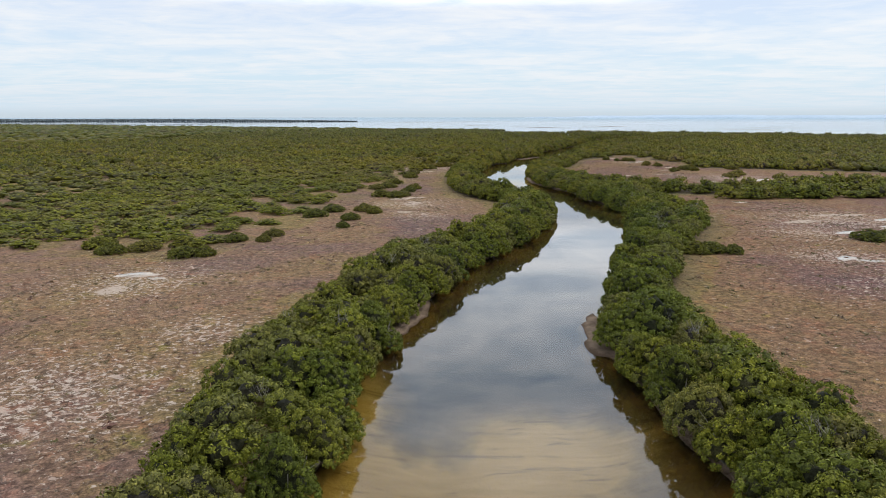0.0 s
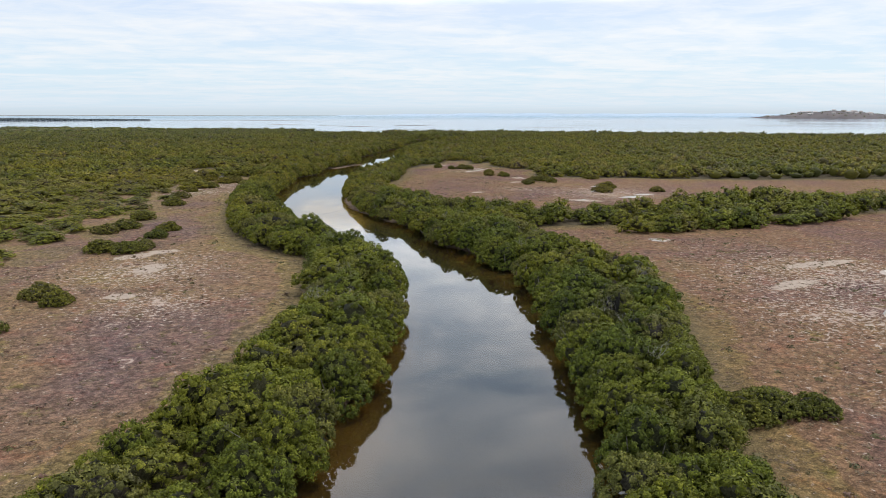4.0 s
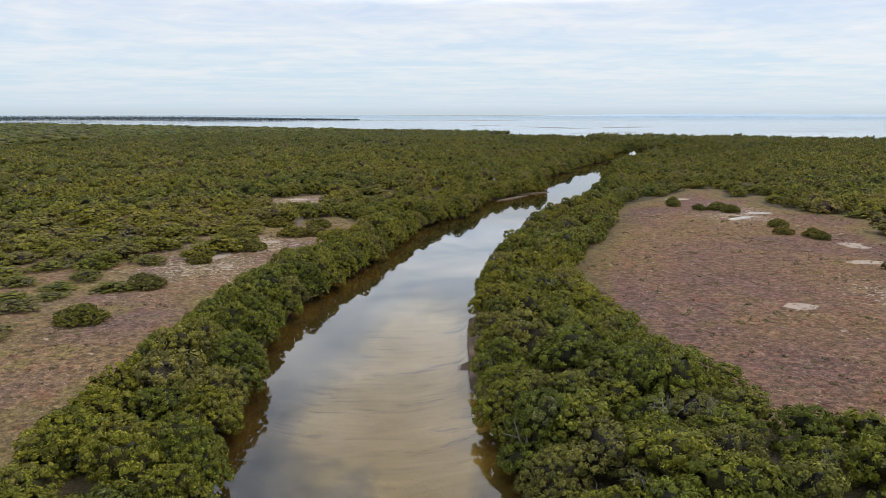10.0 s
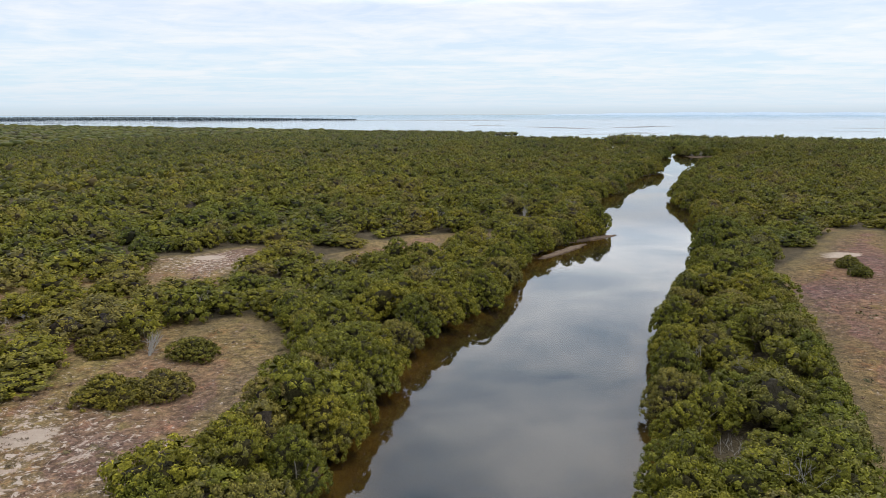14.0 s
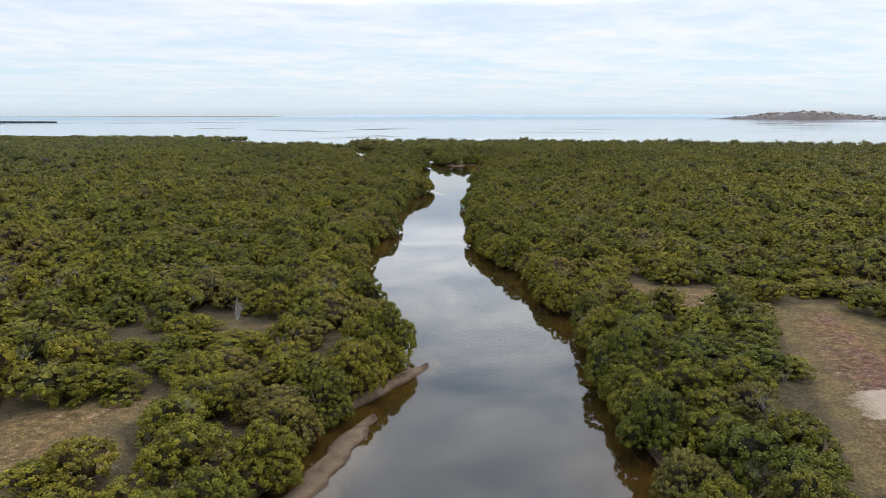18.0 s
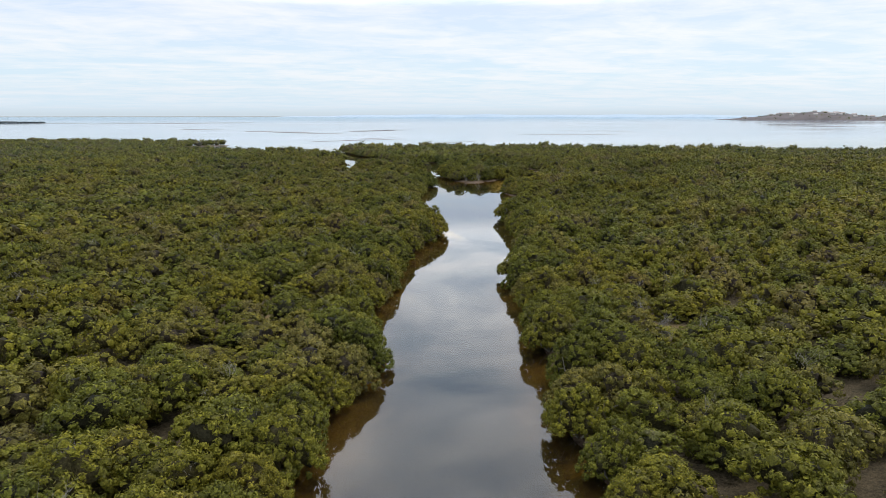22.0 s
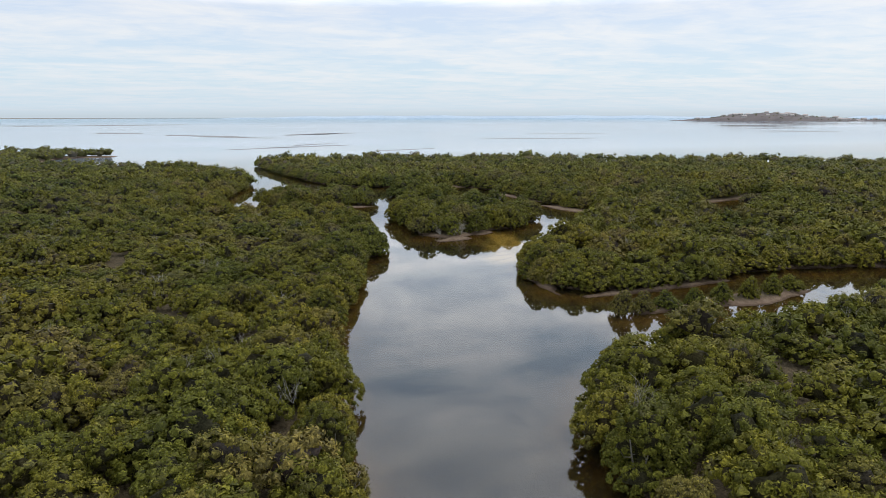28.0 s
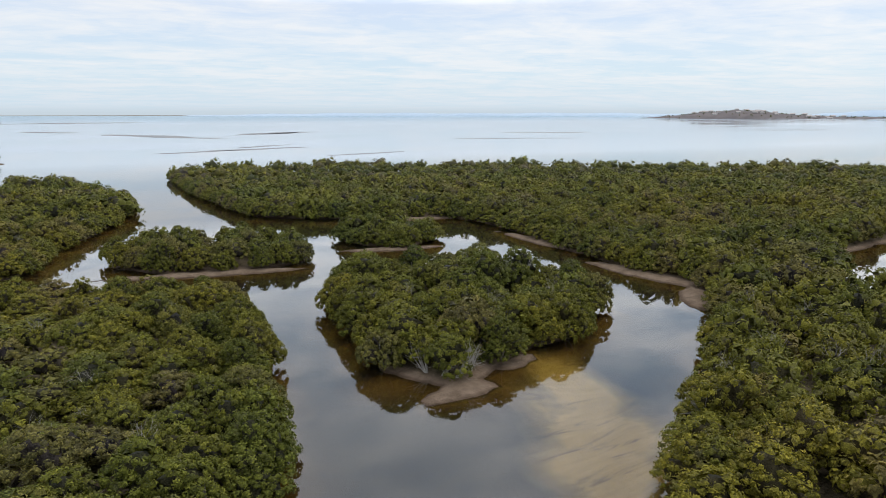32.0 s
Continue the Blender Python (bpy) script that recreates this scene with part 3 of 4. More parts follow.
def crown_arrays(lobes, puff, leaves, leaf, rings, around, radius=1.5, height=3.0, skirt=True):
    """A crown like a head of broccoli: rounded lobes crowded over one another, each set with ragged leaf domes, dark gaps between."""
    k = np.arange(lobes)
    ring, turn = ((k + 0.35) / lobes) ** 0.5 * 0.95, k * 2.39996 + rng.uniform(-0.4, 0.4, lobes)
    bulge = radius * math.sqrt(1.0 / lobes) * rng.uniform(0.80, 1.30, lobes)
    dome = np.sqrt(np.clip(1 - 0.9 * ring**1.8, 0, 1))
    reach = ring * (radius - bulge * 0.6)
    lobe = np.c_[np.cos(turn) * reach, np.sin(turn) * reach, height * dome * rng.uniform(0.80, 1.06, lobes) - bulge]
    if skirt:
        low = max(5, lobes * 2 // 3)
        hem = np.arange(low) * 2 * math.pi / low + rng.uniform(-0.25, 0.25, low)
        lobe = np.vstack([lobe, np.c_[np.cos(hem) * radius * 0.66, np.sin(hem) * radius * 0.66, height * rng.uniform(0.12, 0.34, low)]])
        bulge = np.r_[bulge, radius * 0.40 * rng.uniform(0.85, 1.2, low)]
    at, out = [], []
    for p, b in zip(lobe, bulge):
        count = max(4, int(2.45 * b**2 * 3.14 / (puff * 1.5) ** 2))
        t = np.arange(count)
        tall = 1 - 1.45 * (t + 0.5) / count
        d = np.c_[np.cos(t * 2.39996) * np.sqrt(1 - tall**2), np.sin(t * 2.39996) * np.sqrt(1 - tall**2), tall] + rng.normal(size=(count, 3)) * 0.14
        d /= np.linalg.norm(d, axis=1, keepdims=True)
        spot = p + d * b * rng.uniform(0.93, 1.04, (count, 1))
        deep = np.linalg.norm(spot[:, None] - lobe[None], axis=2) < bulge * 0.86
        good = ~(deep & (np.linalg.norm(lobe - p, axis=1) > 1e-6)).any(1) & (spot[:, 2] > 0.12)
        at.append(spot[good])
        out.append(d[good])
    at, out = np.concatenate(at), np.concatenate(out)
    out, size = out + (0, 0, 0.35) + rng.normal(size=out.shape) * 0.18, puff * rng.uniform(0.72, 1.32, len(at))
    V1, F1, each = sprays(at, out, size, leaves, leaf)
    # the inside that closes the gaps, painted dark as shade between tufts
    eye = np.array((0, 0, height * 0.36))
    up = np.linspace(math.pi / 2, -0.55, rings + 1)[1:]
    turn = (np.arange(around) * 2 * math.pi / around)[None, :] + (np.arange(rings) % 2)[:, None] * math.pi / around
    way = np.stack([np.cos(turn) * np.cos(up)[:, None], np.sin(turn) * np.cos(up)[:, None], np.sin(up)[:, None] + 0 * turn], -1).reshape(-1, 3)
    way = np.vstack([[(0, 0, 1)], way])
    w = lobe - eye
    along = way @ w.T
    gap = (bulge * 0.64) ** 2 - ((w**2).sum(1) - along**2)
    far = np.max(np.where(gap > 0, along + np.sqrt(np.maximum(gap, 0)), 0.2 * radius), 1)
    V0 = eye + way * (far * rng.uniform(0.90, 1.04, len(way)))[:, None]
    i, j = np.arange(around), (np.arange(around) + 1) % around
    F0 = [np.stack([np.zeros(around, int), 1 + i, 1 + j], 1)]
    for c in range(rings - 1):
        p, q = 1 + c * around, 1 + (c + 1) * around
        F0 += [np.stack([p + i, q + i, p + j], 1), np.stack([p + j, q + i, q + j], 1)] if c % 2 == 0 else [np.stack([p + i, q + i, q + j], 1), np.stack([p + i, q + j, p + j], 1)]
    age_shade = np.repeat(rng.uniform(0.25, 1.0, len(at)), each)
    # Cones under the leaves are darkened too.
    age_shade = (age_shade.reshape(-1, each) * np.r_[np.full(6, 0.65), np.ones(each - 6)]).ravel()
    age_shade = np.r_[np.zeros(len(V0)), age_shade]
    return np.concatenate([V0, V1]), np.concatenate(F0 + [F1 + len(V0)]), age_shade


def far_crown(tufts, puff, radius, height, skirt, boughs, rings, sides):
    """A crown too far off for single leaves: a lobed dome with a few rounded tufts."""
    lobe = np.array([(math.sqrt((k + 0.3) / boughs) * math.cos(k * 2.4 + 1), math.sqrt((k + 0.3) / boughs) * math.sin(k * 2.4 + 1)) for k in range(boughs)]) * 0.84
    lobe = lobe + rng.normal(size=lobe.shape) * 0.09
    lift = rng.uniform(0.75, 1.1, boughs)

    def surface(u):
        ring = np.linalg.norm(u, axis=1)
        near = np.max(lift * np.exp(-((u[:, None, :] - lobe) ** 2).sum(2) * boughs / 0.62), 1)
        swell = 0.70 + 0.36 * near
        dome = np.sqrt(np.clip(1 - 0.97 * ring**2.6, 0, 1))
        return np.c_[u * (radius * 0.95 * swell)[:, None], height * (skirt + (1 - skirt) * dome * swell)]

    a = np.arange(sides) * 2 * math.pi / sides
    grid = np.concatenate([[(0.0, 0.0)]] + [np.c_[np.cos(a + 0.35 * r), np.sin(a + 0.35 * r)] * (r / rings) ** 0.75 for r in range(1, rings + 1)])
    skin = surface(grid) * rng.uniform(0.84, 0.92, (len(grid), 1))
    foot = skin[-sides:] * (0.55, 0.55, 0.15)
    V, F = [np.vstack([skin, foot])], []
    i, j = np.arange(sides), (np.arange(sides) + 1) % sides
    F.append(np.stack([np.zeros(sides, int), 1 + i, 1 + j], 1))
    for r in range(rings):
        p, q = 1 + r * sides, 1 + (r + 1) * sides
        F += [np.stack([p + i, q + i, q + j], 1), np.stack([p + i, q + j, p + j], 1)]
    n = len(skin) + sides
    if tufts:
        k = np.arange(tufts)
        ring, turn = ((k + 0.5) / tufts) ** 0.42, k * 2.39996 + rng.uniform(-0.35, 0.35, tufts)
        at = surface(np.c_[np.cos(turn), np.sin(turn)] * ring[:, None])
        size = puff * rng.uniform(0.65, 1.35, tufts)
        puffs, cap, each = sprays(at - (0, 0, 0.3), np.c_[np.cos(turn) * ring, np.sin(turn) * ring, np.full(tufts, 1.1)], size, 7, 0.42)
        V.append(puffs)
        F.append(n + cap)
    V, F = np.concatenate(V), np.concatenate(F)
    # The dome under the tufts is darkened too, as painted shade.
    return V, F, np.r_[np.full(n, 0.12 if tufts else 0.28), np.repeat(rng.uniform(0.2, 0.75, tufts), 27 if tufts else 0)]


def grown(ob, age_shade, tint):
    """Marks which tufts are fresh and yellowish, which insides are shaded dark by colour, and each tree's own hue."""
    ob.data.attributes.new("age_shade", "FLOAT", "POINT").data.foreach_set("value", np.asarray(age_shade, np.float32))
    ob.data.attributes.new("tint", "FLOAT", "POINT").data.foreach_set("value", np.asarray(tint, np.float32))
    return ob


def planted(name, protos, places, mat, label, category="tree"):
    """Many crowns as one mesh: places are x, y, z, height, girth, turn."""
    V, F, Y, T, n = [], [], [], [], 0
    pick = rng.integers(0, len(protos), len(places))
    for k, (v, f, age_shade) in enumerate(protos):
        p = places[pick == k]
        if not len(p):
            continue
        c, s = np.cos(p[:, 5]), np.sin(p[:, 5])
        x = (v[None, :, 0] * c[:, None] - v[None, :, 1] * s[:, None]) * p[:, 4:5] + p[:, 0:1]
        y = (v[None, :, 0] * s[:, None] + v[None, :, 1] * c[:, None]) * p[:, 4:5] + p[:, 1:2]
        z = v[None, :, 2] * p[:, 3:4] + p[:, 2:3]
        V.append(np.stack([x, y, z], -1).reshape(-1, 3))
        F.append((f[None] + (n + len(v) * np.arange(len(p)))[:, None, None]).reshape(-1, 3))
        Y.append(np.tile(age_shade, len(p)))
        hue = rng.uniform(0, 1, len(p))
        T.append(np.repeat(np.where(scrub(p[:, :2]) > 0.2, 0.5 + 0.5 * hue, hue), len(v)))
        n += len(v) * len(p)
    ob = grown(mesh_object(name, np.concatenate(V), np.concatenate(F), mat, smooth=True), np.concatenate(Y), np.concatenate(T))
    return tagged(ob, label, category, kind="stuff")


def tube(path, r0, r1, sides=5):
    """A tapering bent tube along a path."""
    path = np.asarray(path, float)
    k = len(path)
    ang = np.arange(sides) * 2 * math.pi / sides
    V = []
    for i, p in enumerate(path):
        d = path[min(i + 1, k - 1)] - path[max(i - 1, 0)]
        d /= np.linalg.norm(d) + 1e-9
        u = np.cross(d, (0.3, 0.9, 0.2))
        u /= np.linalg.norm(u) + 1e-9
        w = np.cross(d, u)
        r = r0 + (r1 - r0) * i / (k - 1)
        V.append(p + r * (np.cos(ang)[:, None] * u + np.sin(ang)[:, None] * w))
    i = (np.arange(k - 1)[:, None] * sides + np.arange(sides)).ravel()
    j = (np.arange(k - 1)[:, None] * sides + (np.arange(sides) + 1) % sides).ravel()
    F = np.concatenate([np.stack([i, j, j + sides], 1), np.stack([i, j + sides, i + sides], 1)])
    return np.concatenate(V), F


def joined(parts):
    V, F, n = [], [], 0
    for v, f in parts:
        V.append(v)
        F.append(f + n)
        n += len(v)
    return np.concatenate(V), np.concatenate(F)


def limbs(count, height, spread, r0, twigs=2, lean=0.5):
    """Stems that rise from one foot, bend outwards and fork into twigs."""
    parts = []
    for k in range(count):
        a = k * 6.283 / count + rng.uniform(-0.4, 0.4)
        out = spread * rng.uniform(0.5, 1.0)
        top = height * rng.uniform(0.7, 1.0)
        bend = rng.uniform(-0.25, 0.25, 3)
        path = [np.array((math.cos(a) * out * t**lean * 1.0 + bend[0] * t * (1 - t), math.sin(a) * out * t**lean + bend[1] * t * (1 - t), top * t - 0.15)) for t in (0.0, 0.3, 0.65, 1.0)]
        parts.append(tube(path, r0, r0 * 0.35))
        for _ in range(twigs):
            t0 = path[2] if rng.random() < 0.6 else path[1]
            tip = t0 + np.array((math.cos(a) * 0.4, math.sin(a) * 0.4, 0.35)) * rng.uniform(0.6, 1.4) + rng.normal(size=3) * 0.3
            parts.append(tube([t0, (t0 + tip) / 2 + rng.normal(size=3) * 0.06, tip], r0 * 0.4, r0 * 0.12, 4))
    return joined(parts)


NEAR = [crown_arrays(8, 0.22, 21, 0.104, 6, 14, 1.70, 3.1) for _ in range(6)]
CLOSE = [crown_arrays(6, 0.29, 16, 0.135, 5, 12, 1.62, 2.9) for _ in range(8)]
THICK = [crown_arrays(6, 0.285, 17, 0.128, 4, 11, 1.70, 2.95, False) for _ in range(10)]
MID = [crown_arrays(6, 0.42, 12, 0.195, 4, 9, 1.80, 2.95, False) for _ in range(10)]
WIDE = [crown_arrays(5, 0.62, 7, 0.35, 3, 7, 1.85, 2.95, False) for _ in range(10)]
FAR = [far_crown(6, 0.66, 2.6, 3.0, 0.45, 4, 1, 6) for _ in range(8)]
HAZY = [far_crown(0, 0, 4.4, 3.0, 0.55, 4, 2, 7) for _ in range(6)]
PATH_LINE = [(-20, -12), (1, 25), (5, 51), (16, 102), (20, 150), (19, 205), (33, 260), (48, 309), (66, 358), (86, 407), (104, 455), (72, 490), (104, 470), (150, 478)]


def from_path(q):
    p = np.array(PATH_LINE, float)
    best = np.full(len(q), 1e9)
    for a, b in zip(p[:-1], p[1:]):
        e, w = b - a, q - a
        t = np.clip((w @ e) / (e @ e), 0, 1)
        best = np.minimum(best, ((w - t[:, None] * e) ** 2).sum(1))
    return np.sqrt(best)


def seeds(x0, x1, y0, y1, step, jitter=0.42):
    gx, gy = np.meshgrid(np.arange(x0, x1, step), np.arange(y0, y1, step * 0.87))
    gx = gx + (np.arange(gx.shape[0]) % 2)[:, None] * step / 2
    q = np.stack([gx, gy], -1).reshape(-1, 2)
    return q + rng.uniform(-jitter, jitter, q.shape) * step


def in_view(q):
    """The wedge of country that the flight looks over, with a margin."""
    x, y = q[:, 0], q[:, 1]
    east = np.maximum.reduce([34 + 0.63 * y, 25 + 1.1 * (y - 40), 34 + 1.28 * (y - 205), 105 + 1.66 * (y - 407)])
    return (y > 8) & (x > -22 - 0.66 * y) & (x < east)


def wooded(q, margin):
    """Where trees stand: on land, off the flats, thinning into scrub on the western side."""
    land = shore(q)
    bare = openness(q) + 0.6 * wobble(q, 3.0, 6)
    strip = signed(STRIP_LINE, q)
    far_bank = 0.25 * np.exp(-(((q[:, 1] - 270) / 45) ** 2))
    bare = bare - 1.8 * np.exp(-(((q[:, 1] - 172) / 16) ** 2)) * (q[:, 0] > 15)
    keep = (land > margin + far_bank) & ((bare < -0.6) | (strip < -0.2))
    west = scrub(q) * np.clip((land - 8) / 5, 0, 1)
    thin = 0.25 + 0.75 * (wobble(q, 5.0, 8) * 0.6 + wobble(q, 1.9, 9) * 0.5 + 0.25)
    keep &= (wobble(q, 3.1, 15) + 0.7 * wobble(q, 1.3, 16) < 1.75) | (land < 5)
    edge = np.clip((-2.0 - bare) / 25.0, 0, 1)
    keep &= ~((west > 0.15) & (thin > 0.35 + 0.75 * edge + 0.5 * (1 - west)))
    return keep, land, west


def stand(q, margin=0.6, tall=1.0):
    keep, land, west = wooded(q, margin)
    q, land, west = q[keep], land[keep], west[keep]
    ground_z = np.maximum(ground_height(q), 0.0) - 0.05
    bank = np.exp(-np.maximum(land - 2, 0) / 6.0)
    high = tall * (0.80 + 0.22 * bank + 0.17 * wobble(q, 7.0, 10) + rng.uniform(-0.30, 0.26, len(q))) * (1 - 0.54 * west) * (1 - 0.16 * np.exp(-(((q[:, 1] - 270) / 45) ** 2))) * (1 - 0.16 * np.clip((q[:, 1] - 395) / 30, 0, 1) * np.clip((500 - q[:, 1]) / 20, 0, 1) * (q[:, 0] < 99))
    girth = np.maximum(high, 0.9 * (1 - 0.54 * west)) * rng.uniform(0.88, 1.2, len(q)) * (1 + 1.15 * west) + 0.05
    return np.c_[q, ground_z, high, girth, rng.uniform(0, 6.28, len(q))]


def fringe_places(outline, step):
    """Places along the edge of a flat, just inside the trees."""
    p = np.vstack([outline, outline[:1]])
    at = np.r_[0, np.cumsum(np.linalg.norm(np.diff(p, axis=0), axis=1))]
    s = np.arange(0, at[-1], step)
    q = np.c_[np.interp(s, at, p[:, 0]), np.interp(s, at, p[:, 1])] + rng.uniform(-0.4, 0.4, (len(s), 2))
    for _ in range(5):
        d = openness(q)
        g = np.c_[openness(q + (0.3, 0)) - d, openness(q + (0, 0.3)) - d] / 0.3
        g /= np.linalg.norm(g, axis=1, keepdims=True) + 1e-6
        q = q - g * np.clip(d + 1.0, -0.6, 0.6)[:, None]
    return q


zones = seeds(-110, 190, 4, 560, 2.75)
zones = zones[in_view(zones)]
far_off = from_path(zones) + 10 * np.clip((zones[:, 1] - 440) / 30, 0, 1)
rim = np.concatenate([fringe_places(s, 2.3) for s in OPEN])
rim = rim[(shore(rim) > 1.0) & (shore(rim) < 11) & (from_path(rim) < 34) & (rim[:, 1] > 18) & (rim[:, 1] < 250)]
rim = np.c_[rim, ground_height(rim) - 0.05, rng.uniform(0.72, 0.98, len(rim)), rng.uniform(0.75, 1.0, len(rim)), rng.uniform(0, 6.28, len(rim))]
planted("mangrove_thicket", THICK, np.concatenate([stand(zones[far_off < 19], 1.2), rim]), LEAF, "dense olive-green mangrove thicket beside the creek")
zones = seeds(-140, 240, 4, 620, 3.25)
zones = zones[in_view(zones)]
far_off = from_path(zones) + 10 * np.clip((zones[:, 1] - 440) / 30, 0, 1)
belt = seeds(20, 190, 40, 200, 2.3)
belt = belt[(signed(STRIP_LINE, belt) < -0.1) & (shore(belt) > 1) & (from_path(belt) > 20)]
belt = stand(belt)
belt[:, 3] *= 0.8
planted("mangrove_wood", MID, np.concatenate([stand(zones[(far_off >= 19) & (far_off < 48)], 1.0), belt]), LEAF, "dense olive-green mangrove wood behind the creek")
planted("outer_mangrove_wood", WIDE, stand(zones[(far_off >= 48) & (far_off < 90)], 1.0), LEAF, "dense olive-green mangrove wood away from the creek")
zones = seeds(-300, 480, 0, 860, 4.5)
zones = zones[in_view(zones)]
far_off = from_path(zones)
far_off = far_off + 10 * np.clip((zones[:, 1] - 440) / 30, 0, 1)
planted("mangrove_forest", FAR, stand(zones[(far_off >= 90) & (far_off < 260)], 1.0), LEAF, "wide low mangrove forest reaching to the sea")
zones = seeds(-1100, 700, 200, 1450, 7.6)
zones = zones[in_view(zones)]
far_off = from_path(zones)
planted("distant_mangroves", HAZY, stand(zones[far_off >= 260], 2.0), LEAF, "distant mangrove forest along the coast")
along = rng.uniform(0, 1, 1500)
spit_q = np.c_[-215 - 1150 * along, 1800 - 60 * along + rng.uniform(-1, 1, 1500) * (6 + 40 * along)]
# The spit's blue-grey leaf colour has distance haze painted in.
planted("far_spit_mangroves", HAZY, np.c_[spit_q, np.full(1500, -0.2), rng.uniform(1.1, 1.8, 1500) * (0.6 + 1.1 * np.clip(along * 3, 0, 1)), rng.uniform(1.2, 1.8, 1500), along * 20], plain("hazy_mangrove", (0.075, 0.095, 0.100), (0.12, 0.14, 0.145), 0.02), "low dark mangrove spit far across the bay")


def part(name, arrays, mat, parent, label="", smooth=True):
    ob = mesh_object(name, *arrays, mat, parent, smooth)
    return tagged(ob, label) if label else ob


def leafy(arrays, mat, parent, tint):
    return grown(part("crown", arrays[:2], mat, parent), arrays[2], np.full(len(arrays[0]), tint))


def thing(name, label, category, group=""):
    return tagged(new(name), label, category, group)


def tree_model(k):
    """A bank mangrove: grey stems that fan out from the mud, under a rounded crown."""
    t = thing("mangrove_tree", "rounded olive-green mangrove tree on the muddy creek bank", "tree", "mangroves along the banks")
    part("trunk", limbs(5, 2.3, 1.25, 0.065), BARK, t, "grey forked stems")
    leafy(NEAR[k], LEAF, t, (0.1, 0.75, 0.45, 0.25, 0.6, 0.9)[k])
    return t


def outline_places(outline, step, inland, closed=True):
    """Places at even steps along an outline, set back from the water."""
    p = np.vstack([outline, outline[:1]]) if closed else np.asarray(outline)
    seg = np.linalg.norm(np.diff(p, axis=0), axis=1)
    at = np.r_[0, np.cumsum(seg)]
    s = np.arange(step / 2, at[-1], step)
    x, y = np.interp(s, at, p[:, 0]), np.interp(s, at, p[:, 1])
    q = np.c_[x, y] + rng.uniform(-0.35, 0.35, (len(s), 2)) * step * 0.5
    for _ in range(6):
        e = 0.3
        d = shore(q)
        g = np.c_[shore(q + (e, 0)) - d, shore(q + (0, e)) - d] / e
        g /= np.linalg.norm(g, axis=1, keepdims=True) + 1e-6
        q = q + g * np.clip(inland - d, -0.7, 0.7)[:, None]
    return q


banks = [outline_places(rounded(ISLAND_A), 3.2, 0.4), outline_places(rounded(ISLAND_B), 3.6, 0.5),
         outline_places(rounded(LEFT_BANK, 4)[10:-4], 3.5, 0.3, False), outline_places(rounded(RIGHT_BANK, 4)[10:-4], 3.5, 0.3, False)]
banks = np.concatenate(banks)
banks = banks[(banks[:, 1] > 18) & (shore(banks) > 0.1) & (np.linalg.norm(banks - (104.3, 442.3), axis=1) > 3.2)]
gap = np.ones(len(banks), bool)
for i in range(len(banks)):
    if gap[i]:
        close = np.linalg.norm(banks - banks[i], axis=1) < 1.7
        close[: i + 1] = False
        gap[close] = False
banks = banks[gap][:320]
MODELS = [tree_model(k) for k in range(6)]
bank_z = np.maximum(ground_height(banks), 0) - 0.05
for k, ((x, y), z) in enumerate(zip(banks, bank_z)):
    m = pose(x, y, z, rng.uniform(-4, 4), rng.uniform(-4, 4), rng.uniform(0, 360))
    size = rng.uniform(0.86, 1.16) * (0.86 if y > 475 else 1.0)
    model = MODELS[k % 6]
    if k < 6:
        model.matrix_basis = m @ Matrix.Diagonal((size, size, size * rng.uniform(0.92, 1.05), 1))
    else:
        made = copy_thing(model, m)
        made.scale = (size, size, size * rng.uniform(0.92, 1.05))

# the rest of the shore's edge, lower and in one piece
edges = [outline_places(s, 2.6, 0.5) for s in (rounded(ESTUARY, 3), DRY[2])]
edges = np.concatenate(edges)
edges = edges[(edges[:, 1] > 12) & (shore(edges) > 0.3) & (openness(edges) < 0.5)]
planted("shore_mangroves", CLOSE, np.c_[edges, np.maximum(ground_height(edges), 0) - 0.05, rng.uniform(0.70, 0.95, len(edges)), rng.uniform(0.9, 1.15, len(edges)), rng.uniform(0, 6.28, len(edges))], LEAF, "mangroves crowded along the water's edge")

spit_places = np.array([(102, 404), (104, 403.8), (106.5, 403.8), (109, 403.3), (112, 403.4), (115, 403.2), (118, 403.5), (121, 404)])
planted("spit_mangroves", CLOSE, np.c_[spit_places, np.full(8, 0.0), rng.uniform(0.45, 0.75, 8), rng.uniform(0.5, 0.75, 8), np.arange(8)], LEAF, "small mangroves on a low mud spit")



def twig_spray():
    """A tangle of bare thin twigs that sticks out of the canopy."""
    V = []
    for _ in range(16):
        root = np.array((*rng.normal(size=2) * 0.22, 2.0))
        d = np.array((*rng.normal(size=2) * 0.55, 1.0))
        d /= np.linalg.norm(d)
        w = np.cross(d, rng.normal(size=3))
        w *= 0.009 / np.linalg.norm(w)
        tip = root + d * rng.uniform(0.5, 0.95)
        V += [root - w, root + w, tip]
        for _ in range(2):
            knee = root + (tip - root) * rng.uniform(0.4, 0.8)
            V += [knee - w * 0.7, knee + w * 0.7, knee + (d + rng.normal(size=3) * 0.5) * rng.uniform(0.2, 0.4)]
    return np.array(V), np.arange(len(V)).reshape(-1, 3), np.zeros(len(V))


twigs = stand(seeds(-30, 150, 20, 520, 4.2), 0.8)
twigs = twigs[(from_path(twigs[:, :2]) < 42) & in_view(twigs[:, :2])]
twigs = twigs[wobble(twigs[:, :2], 4.0, 21) > 0.1]
planted("bare_twigs", [twig_spray() for _ in range(6)], twigs, DEADWOOD, "grey bare twigs sticking out of the canopy", "twigs")

